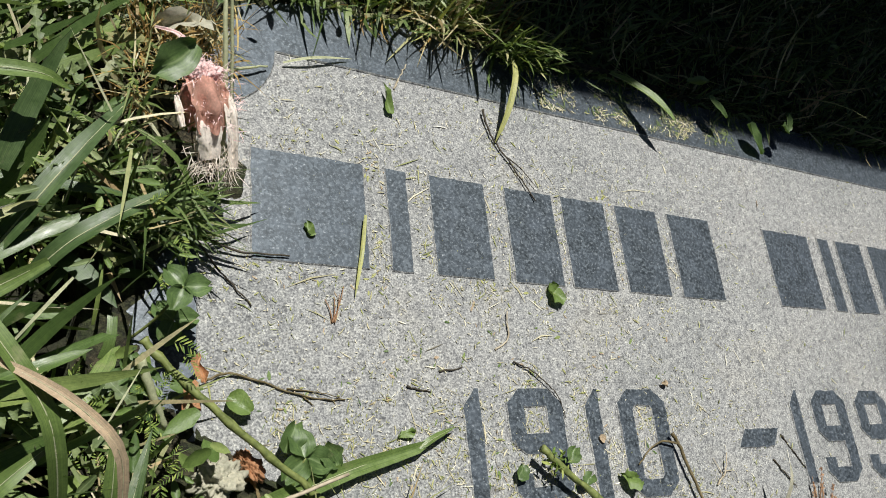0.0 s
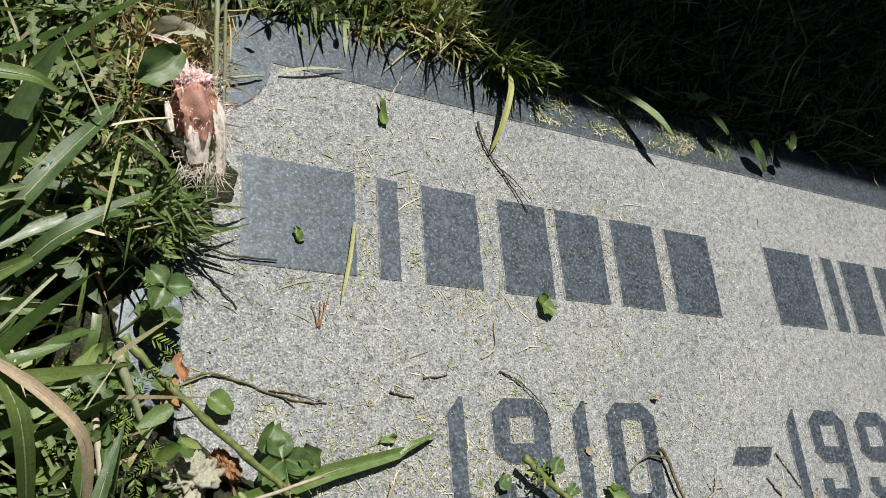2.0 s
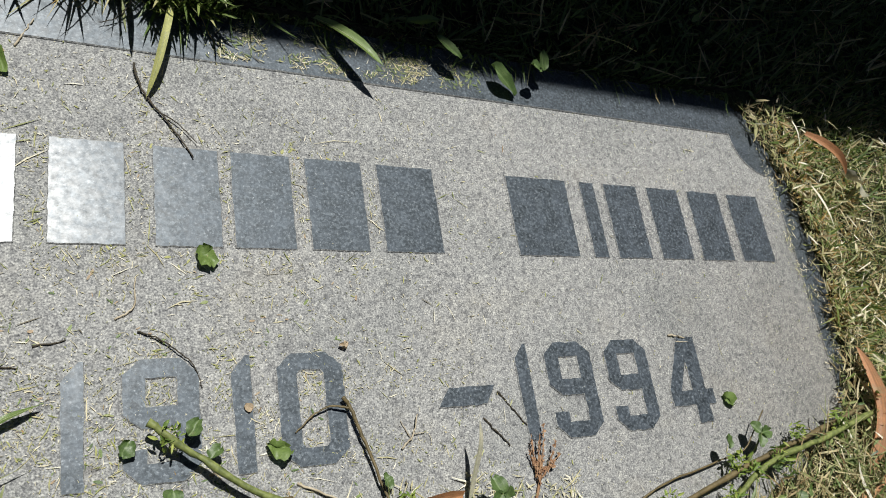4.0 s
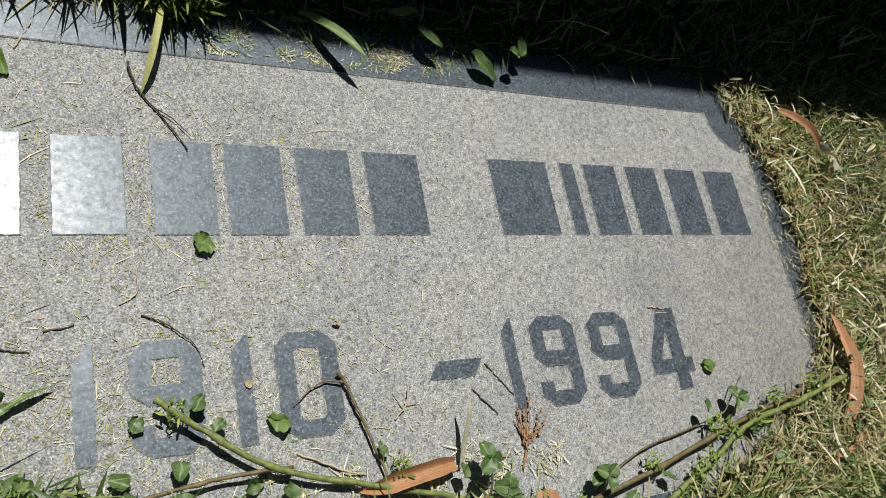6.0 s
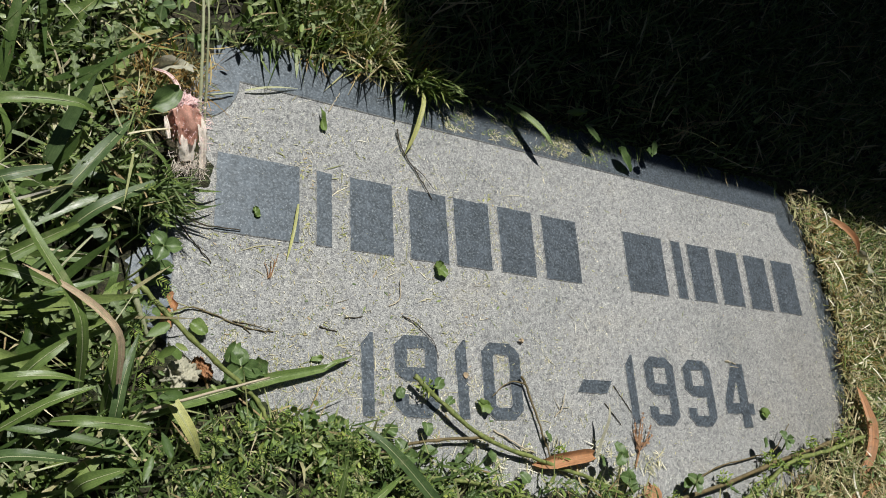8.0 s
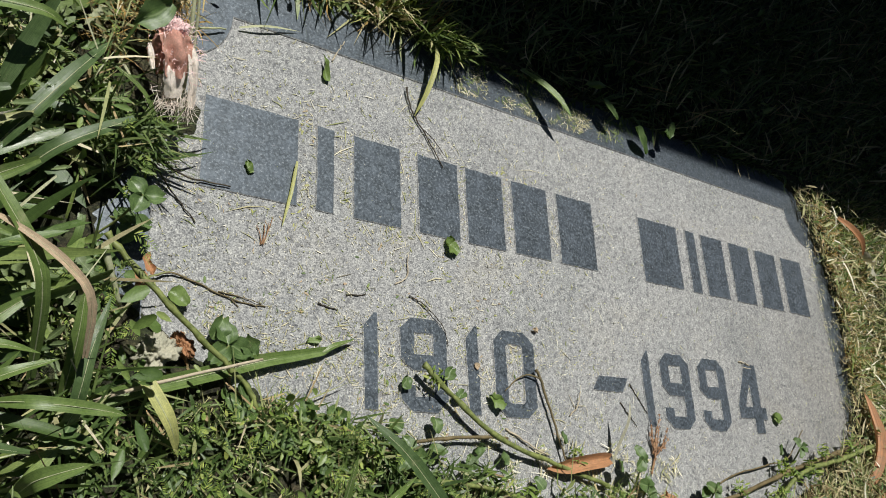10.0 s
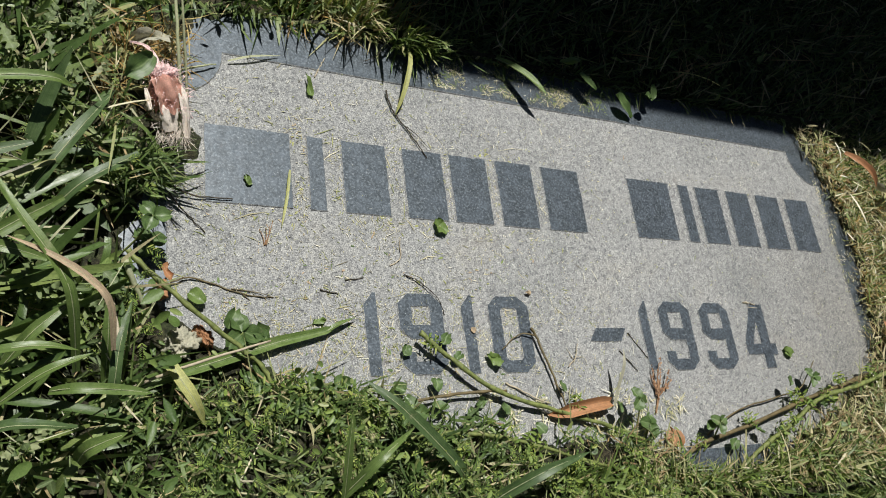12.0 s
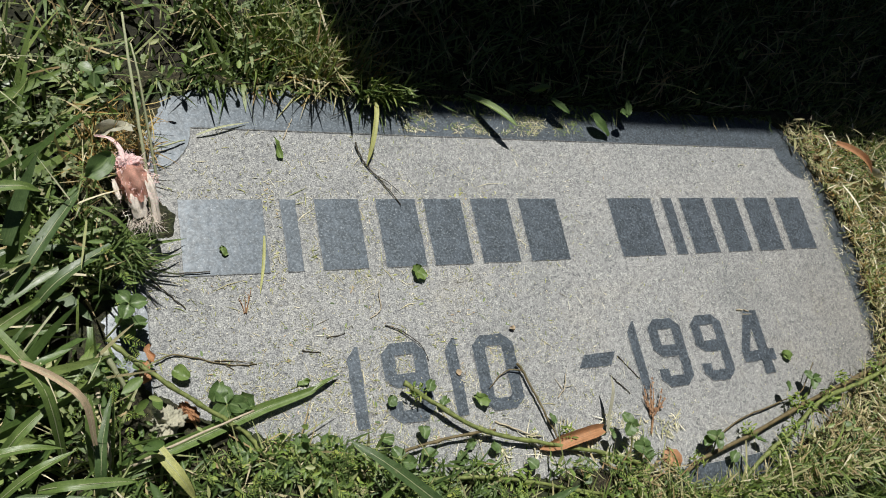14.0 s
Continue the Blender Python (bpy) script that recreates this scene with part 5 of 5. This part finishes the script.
loose_leaf((-0.035, 0.012, 0.001), 0.4, 0.1, 0.006, 0.004, M_WEED, "tiny green leaf in the letters", crumple=0.35)


def dead_leaf(points, width, label, turn=0.5, material=M_BROWN):
    ob = blade("dead_leaf", points, width, material, None, label, fold=1.0, turn=turn, count=18)
    return tagged(ob, label, "dead leaf", "dead leaves round the stone")


dead_leaf([(0.184, -0.1155, 0.004), (0.172, -0.1165, 0.006), (0.155, -0.1185, 0.005), (0.146, -0.120, 0.003), (0.136, -0.121, 0.003)], 0.0085, "curled orange-brown dead leaf lying on the stone", 0.2)
dead_leaf([(0.460, -0.136, 0.004), (0.470, -0.117, 0.012), (0.478, -0.099, 0.014), (0.482, -0.078, 0.012), (0.484, -0.060, 0.010)], 0.011, "long orange-brown dead leaf beside the stone", 0.2)
dead_leaf([(0.506, 0.095, 0.010), (0.518, 0.085, 0.014), (0.530, 0.075, 0.014), (0.541, 0.066, 0.009)], 0.0075, "brown dead leaf on the dry turf", -0.3)
dead_leaf([(0.50, -0.128, 0.0), (0.475, -0.139, 0.008), (0.450, -0.147, 0.006), (0.43, -0.150, 0.003)], 0.008, "brown dead leaf on the dry turf", 0.3)
for place, az, length, width, material in (((-0.0800, -0.039, 0.010), 3.3, 0.012, 0.004, M_BROWN),
                                           ((-0.083, -0.048, 0.012), 3.2, 0.014, 0.0045, M_BROWN), ((-0.100, 0.070, 0.030), 4.8, 0.022, 0.010, M_PALE), ((0.228, -0.137, 0.003), 4.0, 0.014, 0.009, M_BROWN), ((0.548, 0.070, 0.006), 3.6, 0.022, 0.012, M_PALE), ((0.505, -0.125, 0.004), 2.0, 0.016, 0.008, M_BROWN), ((0.44, -0.150, 0.004), 1.2, 0.013, 0.008, M_BROWN), ((0.41, -0.160, 0.004), 5.0, 0.015, 0.007, M_PALE)):
    ob = round_leaf("dead_leaf", place, az, 0.2, length, width, material, None, "", crumple=0.35)
    tagged(ob, "crumpled pale dead leaf at the stone's edge" if material is M_PALE else "crumpled brown dead leaf at the stone's edge", "dead leaf", "dead leaves round the stone")


# ---- twigs on the stone ----
def twig(points, r, label, material=M_TWIG, forks=()):
    if not forks:
        return tagged(tube("twig", points, r, r * 0.55, material, None, label, 5, 0.0002), label, "twig", "twigs on the stone")
    ob = thing("twig", label, "twig", "twigs on the stone")
    tube("stem", points, r, r * 0.55, material, ob, "", 5, 0.0002)
    for fork in forks:
        tube("fork", fork, r * 0.6, r * 0.3, material, ob, "", 5, 0.0001)
    return ob


twig([(0.054, 0.086, 0.002), (0.056, 0.078, 0.001), (0.060, 0.069, 0.001), (0.069, 0.057, 0.0005), (0.078, 0.042, 0.001)], 0.0006, "thin dark forked twig lying on the stone",
     forks=[[(0.064, 0.063, 0.001), (0.072, 0.058, 0.001), (0.080, 0.049, 0.001)]])
twig([(0.134, -0.068, 0.003), (0.137, -0.073, 0.003), (0.142, -0.088, 0.003), (0.147, -0.104, 0.003), (0.151, -0.118, 0.003)], 0.0010, "bent brown twig lying on the stone", M_BROWNSTEM,
     forks=[[(0.137, -0.073, 0.003), (0.129, -0.0715, 0.002), (0.121, -0.0745, 0.001), (0.113, -0.081, 0.0005)]])
twig([(0.053, -0.036, 0.0), (0.060, -0.039, 0.0005), (0.067, -0.044, 0.001), (0.074, -0.051, 0.0005), (0.077, -0.060, 0.0)], 0.00038, "thin dark bent twig lying on the stone")
twig([(-0.076, -0.046, 0.002), (-0.066, -0.043, 0.001), (-0.054, -0.046, 0.0), (-0.039, -0.051, 0.0), (-0.024, -0.052, 0.0)], 0.00055, "dry dark weed twig lying on the stone", M_BROWNSTEM,
     forks=[[(-0.046, -0.048, 0.0), (-0.036, -0.049, 0.0), (-0.026, -0.051, 0.0005)], [(-0.040, -0.051, 0.0), (-0.036, -0.054, -0.0003)]])
twig([(0.262, -0.140, 0.003), (0.298, -0.125, 0.003), (0.345, -0.117, 0.003), (0.362, -0.113, 0.006), (0.379, -0.094, 0.012)], 0.0007, "thin dark twig over the stone's corner", M_BROWNSTEM)
twig([(0.334, -0.046, 0.0), (0.345, -0.048, 0.0005)], 0.0007, "short straw lying on the stone", M_STRAW, forks=[[(0.338, -0.050, 0.0), (0.347, -0.0505, 0.0)]])
twig([(0.214, -0.070, -0.0003), (0.222, -0.080, -0.0003), (0.228, -0.088, -0.0003)], 0.0005, "thin dark twig lying on the stone")
twig([(0.204, -0.082, -0.0003), (0.211, -0.090, 0.0), (0.216, -0.096, 0.0)], 0.0005, "thin dark twig lying on the stone")
twig([(0.002, -0.047, -0.0003), (0.012, -0.049, -0.0003)], 0.0005, "thin dark twig lying on the stone")
twig([(0.017, -0.041, -0.0003), (0.028, -0.039, -0.0003)], 0.0005, "thin dark twig lying on the stone")
twig([(0.008, 0.088, -0.0003), (0.012, 0.096, 0.0), (0.015, 0.102, 0.001)], 0.0005, "pale bent straw lying on the stone", M_STRAW)
twig([(0.045, -0.031, -0.0003), (0.052, -0.026, 0.0), (0.053, -0.014, 0.001)], 0.0005, "pale straw lying on the stone", M_STRAW)
twig([(0.112, -0.101, 0.0), (0.130, -0.110, 0.001), (0.140, -0.114, 0.001)], 0.0006, "pale brown straw lying on the stone", M_STRAW)
twig([(0.160, -0.092, 0.0), (0.166, -0.086, 0.001), (0.169, -0.078, 0.002)], 0.0005, "pale dry root lying on the stone", M_STRAW, forks=[[(0.166, -0.086, 0.001), (0.172, -0.086, 0.0)], [(0.165, -0.088, 0.0), (0.161, -0.080, 0.0)]])
twig([(-0.080, 0.004, 0.006), (-0.070, -0.006, 0.001), (-0.058, -0.018, 0.0)], 0.0005, "thin dark twig at the stone's corner")
twig([(-0.084, 0.008, 0.008), (-0.066, 0.002, 0.002), (-0.044, 0.002, 0.001)], 0.0006, "thin dark twig at the stone's corner")
twig([(0.058, 0.122, 0.018), (0.050, 0.110, 0.004), (0.040, 0.104, 0.002)], 0.0004, "thin dark stem hanging over the back rim")


def build_fir_sprig():
    sprig = thing("fir_sprig", "dry rust-brown conifer sprig lying on the stone", "sprig")
    tube("stem", [(0.2238, -0.1235, 0.0), (0.2285, -0.112, 0.001), (0.2310, -0.102, 0.001)], 0.0007, 0.0006, M_FIR, sprig)
    for end in ((0.2345, -0.0890, 0.003), (0.2270, -0.0930, 0.002), (0.2410, -0.1030, 0.002), (0.2300, -0.0930, 0.005), (0.2385, -0.0970, 0.004), (0.2240, -0.1000, 0.002), (0.2370, -0.1080, 0.001)):
        root = np.array((0.2275 + rng.normal(0, 0.0006), -0.113 + rng.uniform(-0.004, 0.006), 0.001))
        line = smooth_line([tuple(root), tuple((root + end) / 2 + rng.normal(0, 0.0008, 3)), end], 12)
        tube("branchlet", [tuple(p) for p in line[::4]], 0.00042, 0.0003, M_FIR, sprig, "", 5)
        k = 34
        centre = line[rng.integers(1, 12, k)] + rng.normal(0, 0.0003, (k, 3))
        way = math.atan2(-(end[0] - root[0]), end[1] - root[1])
        scales = leaf_scatter("scale_leaves", centre, rng.normal(way, 0.5, k), rng.normal(0.2, 0.3, k), rng.uniform(0.0014, 0.0026, k), rng.uniform(0.25, 0.45, k), M_SCALE, "", "")
        scales.parent = sprig


build_fir_sprig()
sprig = thing("fir_sprig", "small dry brown sprig lying on the stone", "sprig")
for a, b in (((-0.0270, -0.0225, 0.0), (-0.0225, -0.0085, 0.001)), ((-0.0265, -0.0230, 0.0), (-0.0245, -0.0120, 0.001)), ((-0.0275, -0.0230, 0.0), (-0.0300, -0.0140, 0.0)), ((-0.0272, -0.0228, 0.0), (-0.0265, -0.0130, 0.0005))):
    tube("needle", [a, tuple((np.array(a) + b) / 2 + 0.0004), b], 0.00028, 0.00018, M_FIR, sprig, "", 5)


# ---- the faded cloth flower at the corner ----
def lump(name, centre, size, turn, material, parent, label="", rough=0.35):
    """A crumpled, lumpy body of cloth."""
    bm = bmesh.new()
    bmesh.ops.create_icosphere(bm, subdivisions=5, radius=1)
    m = Matrix.Translation(centre) @ pose(0, 0, 0, *turn) @ Matrix.Diagonal((*size, 1))
    for w in bm.verts:
        q = w.co.copy()
        folds = noise.noise(q * 2.1 + Vector(centre) * 300) + 0.5 * noise.noise(q * 5.5) + 0.45 * abs(noise.noise(q * 9)) + 0.25 * noise.noise(q * 24)
        w.co = m @ (q * (1 + rough * folds))
    return part(name, bm, material, parent, label, True)


def fringe(name, centre, spread, n, az, lean, length, material, parent, label=""):
    root = np.array(centre) + rng.normal(0, 1, (n, 3)) * spread
    ob = grass(name, root, rng.normal(*az, n), rng.uniform(*lean, n), rng.normal(0.4, 1.1, n), rng.uniform(*length, n) * 0.8, rng.uniform(0.00012, 0.00030, n), material, label, "")
    ob.parent = parent


def cloth_sheet(name, line, width, material, parent, label="", fold=0.5, seed=0.0, taper=(0.7, 1.0, 0.8)):
    """A thin crumpled petal of cloth along a line, pleated lengthwise and ragged at its rim."""
    rows, cols = 22, 13
    spine = smooth_line(line, rows)
    verts, uv = [], []
    for i, p in enumerate(spine):
        t = i / (rows - 1)
        way = Vector(spine[min(i + 1, rows - 1)] - spine[max(i - 1, 0)]).normalized()
        side = way.cross(Vector((0, 0, 1))).normalized()
        up = side.cross(way)
        for k in range(cols):
            u = 2 * k / (cols - 1) - 1
            w = 0.5 * width * float(np.interp(t, [0, 0.5, 1], taper))
            rag = 1 + 0.16 * noise.noise(Vector((t * 9, 3 * u, seed))) * abs(u)
            pleat = fold * w * (0.5 * math.sin(5.2 * u + 2 * t + seed) * (0.4 + 0.6 * t) - 0.55 * u * u + 0.5 * noise.noise(Vector((2.4 * u, 5 * t, seed + 4))))
            slip = 0.10 * width * noise.noise(Vector((4 * u, seed, 9))) * t
            verts.append(Vector(p) + side * (w * u * rag) + up * pleat + way * slip)
            uv.append((u * 0.5 + 0.5, t))
    faces = np.array([(cols * i + k, cols * i + k + 1, cols * i + k + cols + 1, cols * i + k + cols) for i in range(rows - 1) for k in range(cols - 1)])
    return link_mesh(name, from_arrays(name, np.array(verts), [faces], np.array(uv)), material, parent, label)


def build_flower():
    flower = thing("cloth_flower", "faded frayed pink cloth flower lying in the grass", "artificial flower")
    lump("core", (-0.0855, 0.043, 0.028), (0.0045, 0.007, 0.008), (20, 0, 12), M_ROSE, flower, "faded brownish pink cloth")
    cloth_sheet("petal", [(-0.0860, 0.050, 0.039), (-0.0842, 0.044, 0.041), (-0.0820, 0.037, 0.039), (-0.0805, 0.030, 0.033)], 0.0140, M_ROSE, flower, "worn brownish pink petal", 0.6, 1.0, (0.8, 1.0, 0.65))
    cloth_sheet("petal", [(-0.0780, 0.048, 0.034), (-0.0760, 0.041, 0.037), (-0.0735, 0.032, 0.034), (-0.0715, 0.022, 0.026)], 0.0054, M_CREAM, flower, "bleached cream petal", 0.9, 2.0, (0.5, 0.9, 0.7))
    cloth_sheet("petal", [(-0.0920, 0.043, 0.032), (-0.0912, 0.038, 0.033), (-0.0895, 0.032, 0.031)], 0.0032, M_CREAM, flower, "bleached cream petal", 0.9, 3.0, (0.5, 0.9, 0.6))
    cloth_sheet("petal", [(-0.0828, 0.036, 0.0345), (-0.0812, 0.030, 0.0330), (-0.0795, 0.0235, 0.0270)], 0.0090, M_CREAM, flower, "bleached cream petal", 0.3, 4.0, (0.9, 1.0, 0.7))
    cloth_sheet("petal", [(-0.0870, 0.050, 0.038), (-0.0885, 0.058, 0.038), (-0.0930, 0.064, 0.037), (-0.1000, 0.067, 0.034)], 0.0030, M_FUZZ, flower, "pale pink trailing petal", 0.9, 5.0, (1.0, 0.8, 0.4))
    lump("tuft_base", (-0.0852, 0.0490, 0.0385), (0.0052, 0.0036, 0.0030), (0, 0, 20), M_FUZZ, flower, "pale pink matted threads", 0.6)
    fringe("tuft", (-0.0855, 0.0490, 0.0395), (0.0036, 0.0022, 0.0012), 300, (-1.4, 1.4), (0.2, 1.6), (0.003, 0.0070), M_FUZZ, flower, "fuzzy pink threads")
    fringe("cloth_fuzz", (-0.0825, 0.037, 0.0385), (0.0045, 0.005, 0.001), 90, (-1.4, 0.8), (0.9, 1.8), (0.001, 0.003), M_FUZZ, flower, "worn pink nap")
    fringe("frayed_threads", (-0.0745, 0.024, 0.027), (0.0022, 0.003, 0.002), 70, (-1.1, 0.6), (1.3, 2.3), (0.004, 0.011), M_CREAM, flower, "frayed cream threads")
    fringe("frayed_threads", (-0.0810, 0.023, 0.025), (0.0034, 0.003, 0.002), 120, (-1.6, 0.8), (1.2, 2.3), (0.004, 0.010), M_CREAM, flower, "frayed cream threads")
    fringe("frayed_threads", (-0.0755, 0.041, 0.035), (0.002, 0.005, 0.002), 60, (0.1, 0.7), (0.8, 1.8), (0.003, 0.006), M_FUZZ, flower, "frayed pink threads")


build_flower()


def crumpled_wad(place, size, material, label):
    ob = lump("dead_leaf", place, size, (10, 20, 40), material, None, label, 0.75)
    return tagged(ob, label, "dead leaf", "dead leaves round the stone")


crumpled_wad((-0.0720, -0.0790, 0.008), (0.0068, 0.0060, 0.0060), M_PALE, "crumpled whitish dead leaf at the stone's corner")
crumpled_wad((-0.0620, -0.0755, 0.007), (0.0022, 0.0055, 0.0034), M_BROWN, "crumpled rust-brown dead leaf at the stone's corner")
leaf = round_leaf("weed_leaf", (-0.1045, 0.0265, 0.066), -0.62, 0.25, 0.0150, 0.0112, M_CLOVER, None, "", notch=0.0, crumple=0.10, roll=0.5)
tagged(leaf, "single broad green weed leaf standing over the grass", "leaf")
